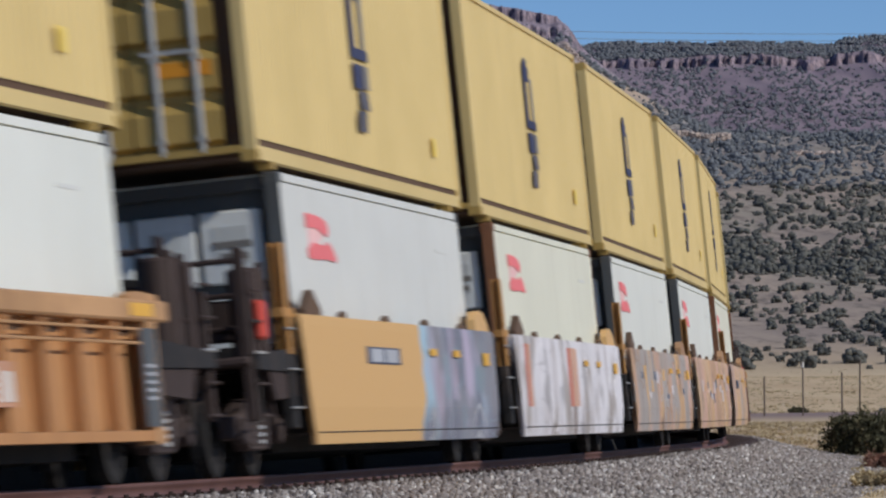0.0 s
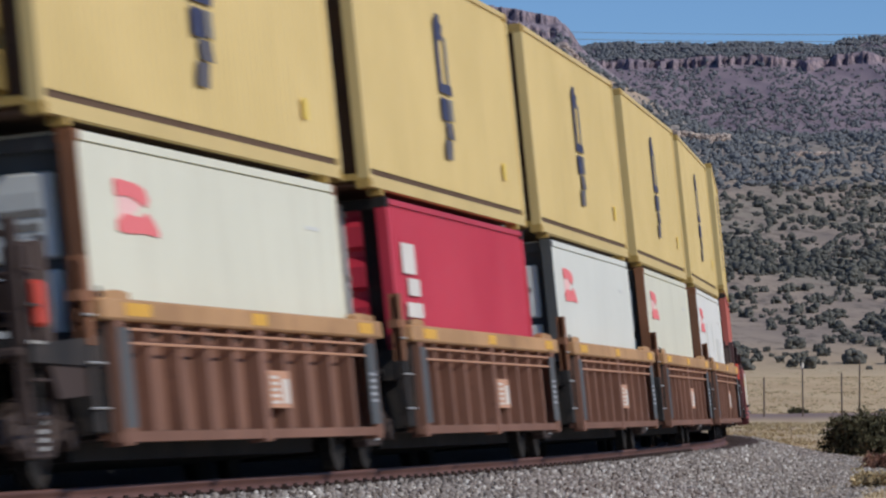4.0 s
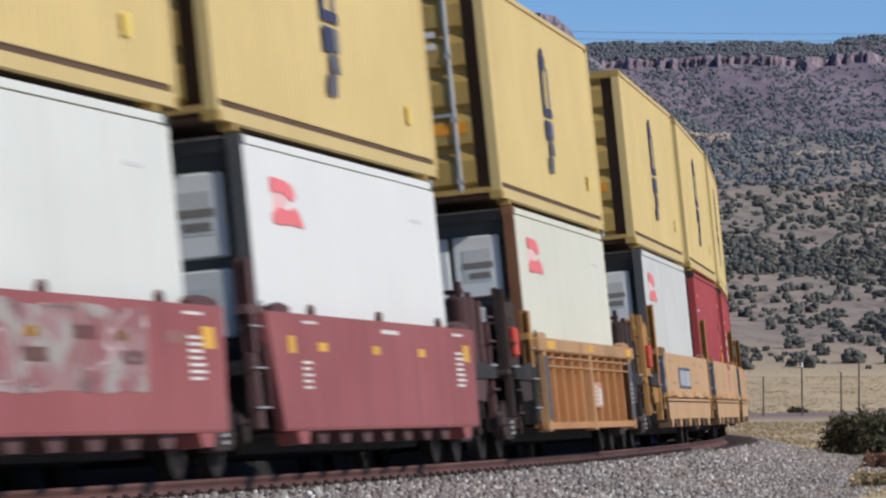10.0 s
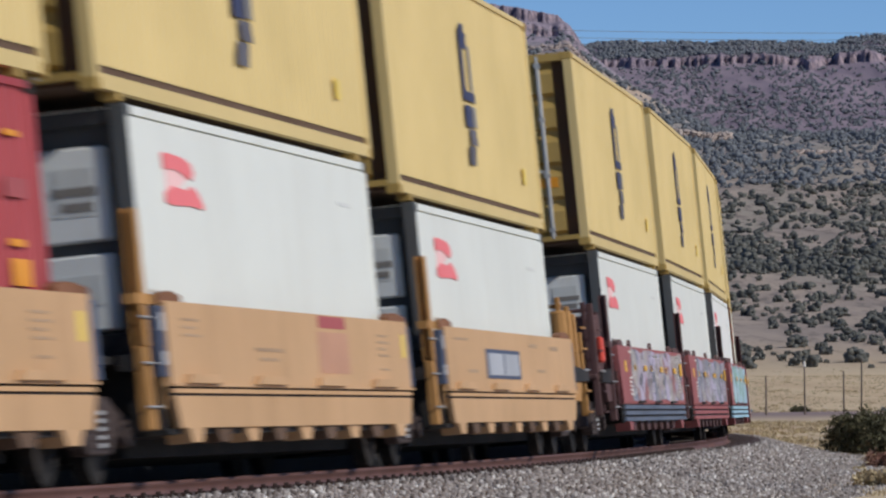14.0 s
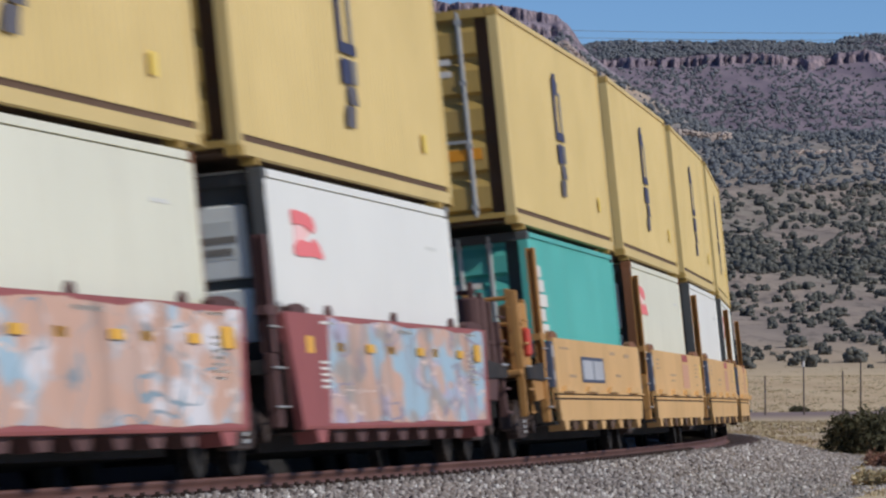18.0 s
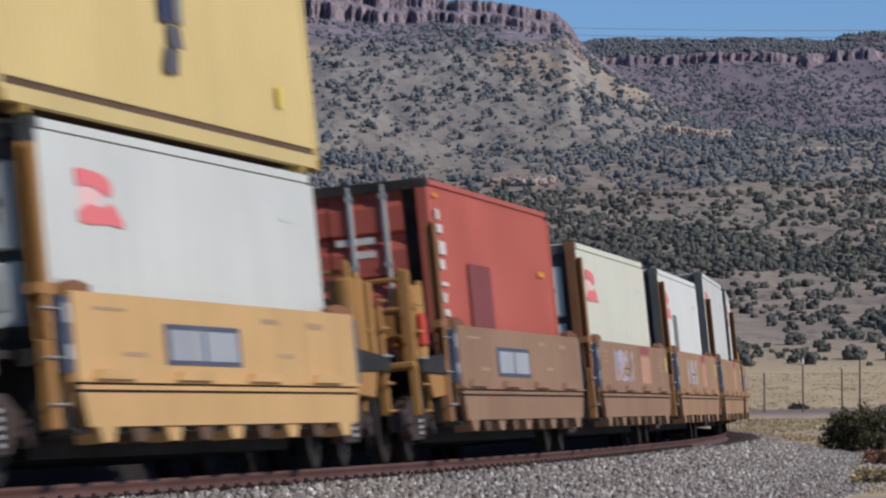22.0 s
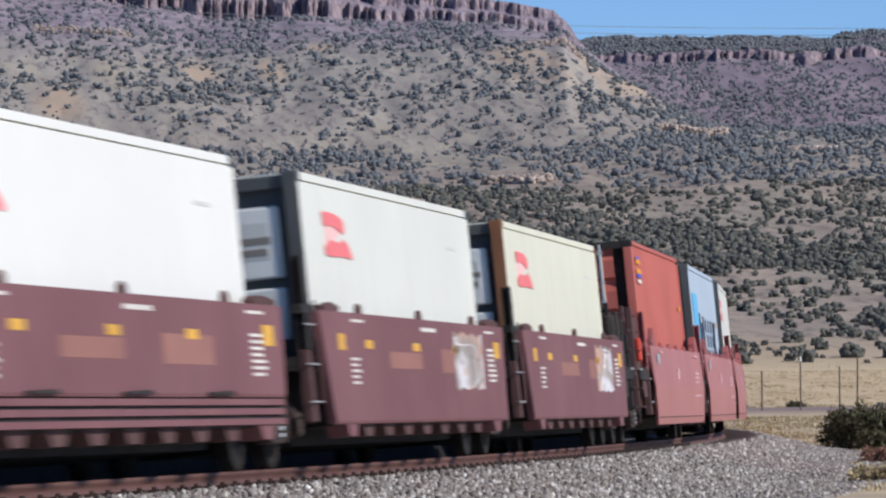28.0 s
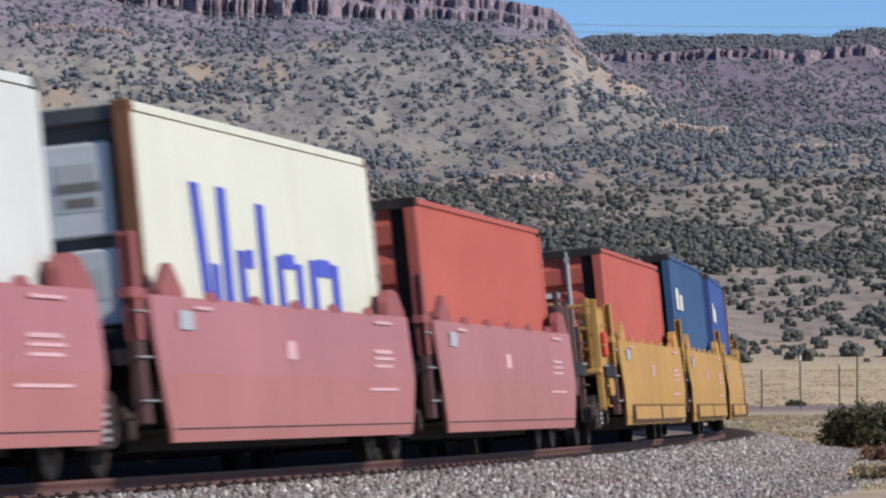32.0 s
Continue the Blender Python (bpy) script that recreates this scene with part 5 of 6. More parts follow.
def side_sheet(root, style, mat, sill, rails=True):
    a = 6.35
    near, far = (-6.95, 6.6) if style in ("smooth", "folded", "rails") else (-a, a)
    for sgn in (-1, 1):
        bm = NB()
        if style == "ribbed":
            box(bm, -a, a, sgn * 1.27 - 0.02, sgn * 1.27 + 0.02, 0.36, 1.36)
            plate = part("side_sheet", bm, mat, root)
            bm = bevelled(box(NB(), -a - 0.35, a + 0.35, min(sgn * 1.30, sgn * 1.47), max(sgn * 1.30, sgn * 1.47), 1.36, TOP), 0.02)
            part("top_sill", bm, sill, root, "tan top sill of the well")
            bm = box(NB(), -a, a, min(sgn * 1.35, sgn * 1.44), max(sgn * 1.35, sgn * 1.44), 0.33, 0.42)
            part("bottom_sill", bm, mat, root)
            for z in (1.17, 1.29):
                part("hand_rail", tube(NB(), (-a + 0.6, sgn * 1.44, z), (a - 0.2, sgn * 1.44, z), 0.014, 6), sill if mat.name.startswith("orange") else M["faded_pink"], root)
            n = 11
            for i in range(n if sgn < 0 else 0):
                x = -a + 0.25 + i * (2 * a - 0.5) / (n - 1)
                wide = 0.16 if i in (0, 5, 10) else 0.09
                bm = prism(NB(), [(x - wide, 0.30 if wide > 0.1 else 0.42), (x + wide, 0.30 if wide > 0.1 else 0.42), (x + wide, 1.38), (x - wide, 1.38)], sgn * 1.29, sgn * (1.45 if wide > 0.1 else 1.425))
                part("rib", bm, sill if i in (0, 5, 10) and mat.name.startswith("orange") else mat, plate)
            for i in range(n - 1 if sgn < 0 else 0):
                x = -a + 0.25 + (i + 0.5) * (2 * a - 0.5) / (n - 1)
                bm = box(NB(), x - 0.34, x + 0.34, sgn * 1.292 - 0.004, sgn * 1.292 + 0.004, 1.25, 1.33)
                part("drain_slot", bm, M["dark"], plate)
            continue
        if style in ("smooth", "folded"):
            if style == "folded":
                prof = [(1.425, TOP), (1.452, 0.86), (1.42, 0.36), (1.40, 0.25), (1.37, 0.25), (1.37, TOP - 0.05), (1.39, TOP)]
            else:
                prof = [(1.445, TOP), (1.452, TOP - 0.1), (1.452, 0.62), (1.43, 0.36), (1.41, 0.25), (1.37, 0.25), (1.37, TOP - 0.05), (1.40, TOP)]
            loft(bm, prof, near, far, 0.5, sgn)
            plate = part("side_sheet", bm, mat, root)
            y = sgn * (1.421 if style == "folded" else 1.431)
            part("seam", box(NB(), near + 0.6, far - 0.3, y - 0.006, y + 0.006, 0.362, 0.374), M["dark"], plate)
            if mat.name == "gold_well_paint" and sgn < 0:
                for x0, x1 in ((-5.6, -0.1), (0.15, 5.7)):
                    p = part("lower_panel", box(NB(), x0, x1, -1.475, -1.43, 0.30, 0.56), M["rust_dark"], plate, "dark rim of a lower side panel")
                    part("panel_face", box(NB(), x0 + 0.1, x1 - 0.1, -1.482, -1.474, 0.33, 0.53), mat, p)
        elif style == "ledge":
            loft(bm, [(1.452, TOP), (1.452, 0.80), (1.36, 0.80), (1.36, TOP - 0.04), (1.42, TOP)], -a, a, 0.0, sgn)
            plate = part("side_sheet", bm, mat, root)
            bm = NB()
            loft(bm, [(1.445, 0.712), (1.43, 0.43), (1.37, 0.43), (1.37, 0.712)], -a + 0.1, a, 0.25, sgn)
            part("lower_sheet", bm, mat, root)
            # dark backing sheet puts shade into the lines beside the strip
            bm = box(NB(), -a + 0.05, a, sgn * 1.40 - 0.02, sgn * 1.40 + 0.02, 0.712, 0.80)
            part("ledge_recess", bm, M["dark"], plate)
            part("ledge_strip", box(NB(), -a + 0.05, a, sgn * 1.436 - 0.012, sgn * 1.436 + 0.012, 0.738, 0.776), mat, plate)
            bm = box(NB(), -a + 0.05, a, sgn * 1.46 - 0.02, sgn * 1.46 + 0.02, 0.795, 0.82)
            part("ledge_lip", bm, mat, plate)
            for i in range(4 if sgn < 0 else 0):
                x = -a + 1.2 + i * 3.2
                bm = prism(NB(), [(x - 0.75, 0.82), (x + 0.75, 0.82), (x + 0.6, 0.90), (x - 0.6, 0.90)], sgn * 1.452, sgn * 1.52)
                part("step_bracket", bm, mat, plate)
                bm = box(NB(), x - 0.55, x + 0.55, min(sgn * 1.454, sgn * 1.49), max(sgn * 1.454, sgn * 1.49), 0.848, 0.885)
                part("bracket_shadow_slot", bm, M["dark"], plate)
        else:
            low = 0.66 if rails else 0.39
            loft(bm, [(1.452, TOP), (1.452, low + 0.03), (1.44, low), (1.36, low), (1.36, TOP - 0.04), (1.42, TOP)], near, far, 0.5 if not rails else 0.3, sgn)
            plate = part("side_sheet", bm, mat, root)
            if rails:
                # dark backing sheet puts shade into the gaps between the lower rails
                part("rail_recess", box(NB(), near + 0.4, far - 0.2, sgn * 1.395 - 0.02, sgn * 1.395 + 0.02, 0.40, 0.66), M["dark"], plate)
            for z in (0.40, 0.495, 0.585) if rails else ():
                part("lower_rail", box(NB(), near + 0.45, far - 0.25, sgn * 1.43 - 0.022, sgn * 1.43 + 0.022, z, z + 0.058), mat, plate)
            for i in range(3 if sgn < 0 and rails else 0):
                x = -a + 3.0 + i * 3.4
                part("step_bracket", prism(NB(), [(x - 0.6, 0.675), (x + 0.5, 0.675), (x + 0.35, 0.715), (x - 0.55, 0.70)], sgn * 1.45, sgn * 1.50), M["dark"], plate)
        # cross-member ends that hang below the sheet
        for i in (range(9) if style in ("ledge", "rails") and sgn < 0 else ()):
            x = -a + 1.0 + i * 1.36
            low = 0.30 if style == "ledge" else 0.26
            ends = i in (0, 8)
            bm = prism(NB(), [(x - 0.22, low), (x + 0.22, low), (x + 0.36, low + 0.15), (x - 0.36, low + 0.15)], sgn * 1.2, sgn * (1.43 if ends else 1.405 if style == "ledge" else 1.375))
            part("cross_member", bm, mat if ends or (style == "ledge" and i % 2 == 0) else M["rust_dark"] if style == "ledge" else M["plum_dk"], root)


def guides(root, style, mat, dark):
    """Container guides along the top edge of the near and far sides."""
    low = M["rust_dark"] if style == "smooth" else (M["plum_dk"] if style == "rails" else mat)
    n = {"smooth": 4, "folded": 5, "rails": 3}.get(style, 0)
    for i in range(n):
        x = -4.2 + i * 8.4 / max(1, n - 1)
        wide, tall = (0.15, 0.11) if style == "rails" else (0.24, 0.075)
        bm = prism(NB(), [(x - wide, TOP - 0.02), (x + wide, TOP - 0.02), (x + wide * 0.7, TOP + tall * 0.7), (x + wide * 0.1, TOP + tall), (x - wide * 0.6, TOP + tall * 0.6)], -1.43, -1.38)
        part("guide", bm, low, root)
    # plates at the well's corners that steer a container in
    top = {"smooth": 0.26, "folded": 0.30, "rails": 0.10, "ribbed": 0.08}.get(style, 0.10)
    fin = M["rust"] if style == "ledge" else (mat if style == "folded" else low if style == "rails" else M["rust_dark"] if style == "smooth" else mat)
    x = -5.95
    part("end_guide", prism(NB(), [(x - 0.5, TOP - 0.02), (x + 0.46, TOP - 0.02), (x + 0.48, TOP + 0.06), (x + 0.04, TOP + top), (x - 0.04, TOP + top), (x - 0.5, TOP + 0.06)], -1.42, -1.34), fin, root)
    x = 6.1
    part("end_guide", prism(NB(), [(x - 0.6, TOP - 0.1), (x + 0.52, TOP - 0.1), (x + 0.52, TOP + 0.06), (x + 0.2, TOP + top * 0.85), (x - 0.1, TOP + top), (x - 0.42, TOP + top * 0.95), (x - 0.6, TOP + top * 0.55)], -1.40, -1.30), mat if style in ("smooth", "folded") else fin, root)


def well_body(root, mat, dark):
    bm = NB()
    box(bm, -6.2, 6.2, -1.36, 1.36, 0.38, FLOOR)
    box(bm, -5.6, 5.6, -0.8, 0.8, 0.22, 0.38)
    # floor coloured near-black in place of the shade beneath the car
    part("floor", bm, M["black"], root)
    for ex in (-1, 1):
        # slanted bulkhead, platform over the joint, bolster
        bm = NB()
        v = [bm.verts.new(p) for p in ((ex * 6.22, -1.34, 1.30), (ex * 6.22, 1.34, 1.30), (ex * 6.26, 1.34, 0.42), (ex * 6.26, -1.34, 0.42),
                                       (ex * 6.34, -1.34, 1.30), (ex * 6.34, 1.34, 1.30), (ex * 6.38, 1.34, 0.42), (ex * 6.38, -1.34, 0.42))]
        for q in ((0, 1, 2, 3), (7, 6, 5, 4), (0, 4, 5, 1), (3, 2, 6, 7), (0, 3, 7, 4), (1, 5, 6, 2)):
            bm.faces.new([v[i] for i in q])
        part("bulkhead", bm, dark, root)
        bm = NB()
        x0, x1 = sorted((ex * 6.34, ex * (HALF - 0.06)))
        box(bm, x0, x1, -0.45, 0.45, 0.62, 1.02)
        box(bm, x0, x1, -1.05, 1.05, 1.02, 1.09)
        part("end_platform", bm, dark, root)


def posts(root, mat, dark, high, x=-6.86, wide=0.11, leg=None):
    """Slim upright end posts with rungs beside the near joint."""
    for sgn in (-1, 1):
        y = sgn * 1.32
        # one upright of H section
        sec = [(-wide, -0.055), (wide, -0.055), (wide, -0.035), (0.03, -0.035), (0.03, 0.035), (wide, 0.035), (wide, 0.055), (-wide, 0.055), (-wide, 0.035), (-0.03, 0.035), (-0.03, -0.035), (-wide, -0.035)]
        bm = NB()
        lo, hi = [[bm.verts.new((x + dx, y + dy, z)) for dx, dy in sec] for z in (1.15, high)]
        bm.faces.new(lo[::-1])
        bm.faces.new(hi)
        for q in range(12):
            bm.faces.new((lo[q], lo[(q + 1) % 12], hi[(q + 1) % 12], hi[q]))
        p = part("end_post", bm, mat, root)
        part("post_leg", bevelled(prism(NB(), [(x - 0.1, 0.42), (x + 0.16, 0.42), (x + wide, 0.8), (x + wide, 1.152), (x - wide, 1.152), (x - wide, 0.7)], y - 0.05, y + 0.05), 0.012), leg or dark, root)
        for z in (0.62, 1.0, 1.4) if sgn < 0 else ():
            part("rung", tube(NB(), (x - 0.28, y - 0.07, z), (x + 0.38, y - 0.07, z), 0.011, 5), M["silver"], p, "pale steel rung")
        if sgn < 0:
            part("grab_iron", tube(NB(), (x + 0.38, y - 0.07, 0.6), (x + 0.38, y - 0.07, 1.65), 0.014, 5), leg or dark, p)
            part("post_strap", box(NB(), x - 0.3, x + 0.34, y - 0.06, y + 0.06, TOP - 0.03, TOP + 0.06), mat, p)
        part("post_bracket", box(NB(), x - 0.1, -6.2, sgn * 1.20 - 0.08, sgn * 1.20 + 0.08, 0.95, 1.09), dark, root)


def end_gear(root, mat, dark, ex):
    """Heavier end of the first or last unit: stub platform, draft gear, coupler, brake gear and ladder."""
    bm = NB()
    x0, x1 = sorted((ex * (HALF - 0.1), ex * (HALF + 1.35)))
    box(bm, x0, x1, -0.5, 0.5, 0.62, 1.02)
    box(bm, x0, x1, -1.3, 1.3, 1.04, 1.12)
    part("stub_platform", bevelled(bm, 0.02), mat, root)
    for sgn in (-1, 1):
        bm = NB()
        prism(bm, [(ex * 6.3, 0.97), (ex * (HALF + 1.2), 0.99), (ex * (HALF + 1.2), 1.13), (ex * 6.3, 1.24)], sgn * 1.28, sgn * 1.36)
        part("wing_plate", bm, mat if mat.name.startswith("yellow") else dark, root)
    bm = NB()
    xc = ex * (HALF + 1.35)
    box(bm, min(xc, xc + ex * 0.55), max(xc, xc + ex * 0.55), -0.09, 0.09, 0.74, 0.94)
    box(bm, min(xc + ex * 0.5, xc + ex * 0.86), max(xc + ex * 0.5, xc + ex * 0.86), -0.17, 0.17, 0.70, 0.98)
    part("coupler", bevelled(bm, 0.025), M["frame_rust"], root, "rusty coupler")
    for sgn in (-1, 1):
        x = ex * (HALF + 1.2)
        part("corner_post", bevelled(box(NB(), x - 0.05, x + 0.05, sgn * 1.26 - 0.05, sgn * 1.26 + 0.05, 0.5, 2.15 if ex < 0 else 1.7), 0.012), mat, root)
        x = ex * (HALF + 0.75)
        part("brake_stand", bevelled(box(NB(), x - 0.09, x + 0.09, sgn * 1.2 - 0.09, sgn * 1.2 + 0.09, 1.1, 1.95), 0.012), mat, root)
    for z in (0.55, 0.85, 1.15, 1.45, 1.75):
        part("ladder_rung", tube(NB(), (ex * (HALF + 0.75), -1.36, z), (ex * (HALF + 1.25), -1.36, z), 0.016, 5), M["silver"] if z == 1.15 else mat, root)
    # pipe cage, valve boxes and hanging gear over the truck
    for i, (dx, y, top) in enumerate(((0.1, -1.25, 2.05), (0.42, -1.1, 2.2), (0.42, -0.55, 2.2), (0.1, -0.3, 1.9), (0.3, 0.6, 2.1))):
        x = ex * (HALF + dx)
        part("cage_post", bevelled(box(NB(), x - 0.045, x + 0.045, y - 0.035, y + 0.035, 1.1, top), 0.01), mat, root)
    for z, y0, y1 in ((1.42, -1.3, 1.0), (1.74, -1.2, 0.6), (2.08, -1.15, -0.5)):
        part("cage_rail", tube(NB(), (ex * (HALF + 0.44), y0, z), (ex * (HALF + 0.44), y1, z), 0.03, 6), mat, root)
    x = ex * (HALF + 0.3)
    part("air_tank", bevelled(tube(NB(), (x - ex * 0.12, -1.12, 1.14), (x - ex * 0.12, -1.12, 2.0), 0.19, 14), 0.03), mat, root)
    part("valve_box", bevelled(box(NB(), x - 0.14, x + 0.22, -1.0, -0.72, 1.3, 1.7), 0.02), mat, root)
    part("valve_box", bevelled(box(NB(), x - 0.2, x + 0.1, -0.8, -0.45, 1.5, 1.72), 0.02), dark, root)
    part("pipe", tube(NB(), (x + ex * 0.25, -1.22, 0.5), (x + ex * 0.25, -1.22, 1.6), 0.025, 6), dark, root)
    part("pipe", tube(NB(), (x - ex * 0.3, -1.24, 0.55), (x + ex * 0.1, -1.24, 1.35), 0.025, 6), mat, root)
    xa, xb = ex * 6.5, ex * (HALF + 0.5)
    part("skirt_plate", prism(NB(), [(xa + ex * 0.25, 0.74), (xb - ex * 0.25, 0.70), (xb, 0.98), (xa, 0.97)], -1.33, -1.26), mat, root)
    if ex < 0:
        x = ex * (HALF + 0.72)
        part("release_handle", bevelled(box(NB(), x - 0.12, x + 0.12, -1.38, -1.28, 1.28, 1.66), 0.03), M["handle_red"], root, "red release handle")
    bm = tube(NB(), (ex * (HALF + 1.3), -0.55, 1.62), (ex * (HALF + 1.36), -0.55, 1.62), 0.27, 18)
    tube(bm, (ex * (HALF + 1.0), -0.55, 1.62), (ex * (HALF + 1.42), -0.55, 1.62), 0.04, 8)
    part("brake_wheel", bm, M["handle_red"] if ex < 0 else dark, root, "brake wheel")
    bm = NB()
    pts = [(HALF + 1.4, 0.85), (HALF + 1.75, 0.55), (HALF + 2.05, 0.42)]
    for p, q in zip(pts, pts[1:]):
        tube(bm, (ex * p[0], -0.3, p[1]), (ex * q[0], -0.3, q[1]), 0.03, 6)
    part("air_hose", bm, M["dark"], root)


def side_signs(root, kind, g):
    y = SIDE_Y
    if kind == "board":
        plaque(root, "sign_board", M["sign_frame"], [(-2.9, 0.35, 0.96, 1.32)], y=y - 0.006, label="slate-framed sign board")
        plaque(root, "sign_face", M["sign_white"], [(-2.75, -1.35, 1.0, 1.27), (-1.2, 0.2, 1.0, 1.27)], y=y - 0.012)
        plaque(root, "code_bar", M["faint_mark"], [(-5.6, -4.4, 1.40, 1.43), (-4.6, -3.7, 1.02, 1.06), (1.5, 2.3, 1.38, 1.43), (3.8, 4.6, 1.36, 1.42), (2.2, 3.0, 1.06, 1.1)], y=y)
    elif kind == "wine":
        plaque(root, "painted_block", M["wine_patch"], [(1.0, 2.5, 1.41, TOP - 0.015)], y=y, label="wine-red painted block")
        plaque(root, "painted_block", M["faded_pink"], [(0.9, 2.6, 0.95, 1.37)], y=y + 0.001, label="faded rust-pink block")
        plaque(root, "code_bar", M["faint_mark"], [(-5.7, -5.0, 1.38, 1.405), (-5.7, -5.1, 1.31, 1.335), (-5.7, -4.9, 1.24, 1.265), (-2.4, -1.0, 1.14, 1.175), (-2.2, -1.3, 1.05, 1.08), (4.4, 5.0, 1.36, 1.385), (4.4, 5.1, 1.29, 1.315), (4.4, 4.9, 1.22, 1.245), (4.4, 5.05, 1.15, 1.175), (4.5, 5.0, 1.0, 1.025)], y=y)
        plaque(root, "reflector", M["soft_orange"], [(5.9, 6.15, 1.15, 1.4)], y=y)
    elif kind == "codes":
        rects = []
        for k in range(7):
            rects.append((5.0, 5.0 + 0.72 * (0.7 + 0.3 * g.random()), 0.86 + k * 0.062, 0.89 + k * 0.062))
            if k < 5:
                rects.append((-5.2, -5.2 + 0.62 * (0.7 + 0.3 * g.random()), 0.80 + k * 0.062, 0.828 + k * 0.062))
        rects += [(-5.0, -4.2, 1.45, 1.48), (-0.2, 0.9, 1.41, 1.455), (4.9, 5.7, 1.45, 1.48)]
        plaque(root, "code_bar", M["white_mark"], rects, y=y)
        plaque(root, "reflector", M["reflector"], [(-4.2, -3.7, 1.18, 1.27), (-0.9, -0.4, 1.18, 1.27), (2.2, 2.7, 1.18, 1.27), (-5.9, -5.5, 1.15, 1.32), (5.6, 6.1, 1.15, 1.35)], y=y)
    elif kind == "faint":
        plaque(root, "code_bar", M["faint_rose"], [(4.1, 5.2, 1.12, 1.16), (4.1, 5.3, 1.05, 1.08), (4.1, 5.2, 0.97, 1.0), (-0.9, -0.4, 1.02, 1.2), (-5.2, -4.4, 1.44, 1.47), (4.3, 5.4, 1.44, 1.47), (3.6, 5.4, 0.72, 0.75)], y=y)
        plaque(root, "sign_plate", M["sign_white"], [(-5.9, -5.3, 1.25, 1.42)], y=y)


def well_unit(key, style, mat, sill, label, post_mat, post_high, sign, first=False, last=False, dark=None):
    root = tagged(new("well_car_unit"), label, "rail car", "well cars")
    dark = dark or M["dark"]
    side_sheet(root, style, mat, sill, int(key[1]) <= 2)
    guides(root, style, sill, dark)
    well_body(root, mat, dark)
    if style == "ledge":
        bm = box(NB(), -6.62, -6.40, -1.44, -1.36, 0.88, 1.5)
        p = part("end_panel", bm, M["sign_frame"], root, "slate-blue end panel with pale labels")
        part("end_label", box(NB(), -6.60, -6.42, -1.447, -1.442, 1.28, 1.44), M["sign_white"], p)
        part("end_label", box(NB(), -6.60, -6.42, -1.447, -1.442, 0.98, 1.1), M["sign_white"], p)
        part("end_panel", box(NB(), 6.40, 6.66, -1.43, -1.36, 0.84, 1.5), M["sign_frame"], root, "slate-blue end panel")
    posts(root, post_mat, dark, post_high, -6.86 if style in ("ribbed", "ledge") else -7.2, leg=post_mat if style == "ledge" else M["plum_dk"] if style in ("folded", "rails") else None)
    gear = {"P": dark, "Q": M["plum_dk"], "R": M["plum_dk"], "X": M["plum_dk"], "N": mat}.get(key[0], M["post_tan"] if style == "ledge" else M["gear_brown"])
    if first:
        end_gear(root, gear, dark, -1)
    if last:
        end_gear(root, gear, dark, 1)
    if sign:
        side_signs(root, sign, np.random.default_rng(len(key)))
    PROTO[key] = root
    return root


def rail_truck():
    """Two-axle truck: side frames with springs, bolster, axles and wheels."""
    root = tagged(new("rail_truck"), "rust-brown two-axle freight truck under a joint", "rail truck", "trucks")
    for sgn in (-1, 1):
        bm = prism(NB(), [(-1.15, 0.36), (-1.15, 0.56), (-0.75, 0.60), (-0.42, 0.74), (0.42, 0.74), (0.75, 0.60), (1.15, 0.56), (1.15, 0.36), (0.95, 0.34), (0.6, 0.42), (0.42, 0.24), (-0.42, 0.24), (-0.6, 0.42), (-0.95, 0.34)], sgn * 0.92, sgn * 1.08)
        f = part("side_frame", bevelled(bm, 0.015), M["frame_rust"], root)
        for x in (-0.22, 0.0, 0.22) if sgn < 0 else ():
            bm = NB()
            for i in range(5):
                tube(bm, (x, sgn * 1.06, 0.30 + i * 0.07), (x, sgn * 1.06, 0.335 + i * 0.07), 0.075, 8)
            part("spring", bm, M["silver"] if x == 0.0 else M["frame_rust"], f)
        for x in (-0.9, 0.9) if sgn < 0 else ():
            bm = tube(NB(), (x, sgn * 1.0, 0.42), (x, sgn * 1.14, 0.42), 0.13, 12)
            part("axle_box", bevelled(bm, 0.015), M["frame_rust"], f)
    part("bolster", bevelled(box(NB(), -0.2, 0.2, -1.05, 1.05, 0.42, 0.72), 0.02), M["frame_rust"], root)
    for x in (-0.9, 0.9):
        ax = part("axle", tube(NB(), (x, -0.95, 0.42), (x, 0.95, 0.42), 0.08, 10), M["wheel"], root)
        for sgn in (-1, 1):
            bm = tube(NB(), (x, sgn * 0.70, 0.42), (x, sgn * 0.815, 0.42), 0.416, 24)
            tube(bm, (x, sgn * 0.675, 0.42), (x, sgn * 0.70, 0.42), 0.44, 24)
            tube(bm, (x, sgn * 0.815, 0.42), (x, sgn * 0.87, 0.42), 0.14, 12)
            part("wheel", bm, M["wheel"], ax)
    PROTO["truck"] = root


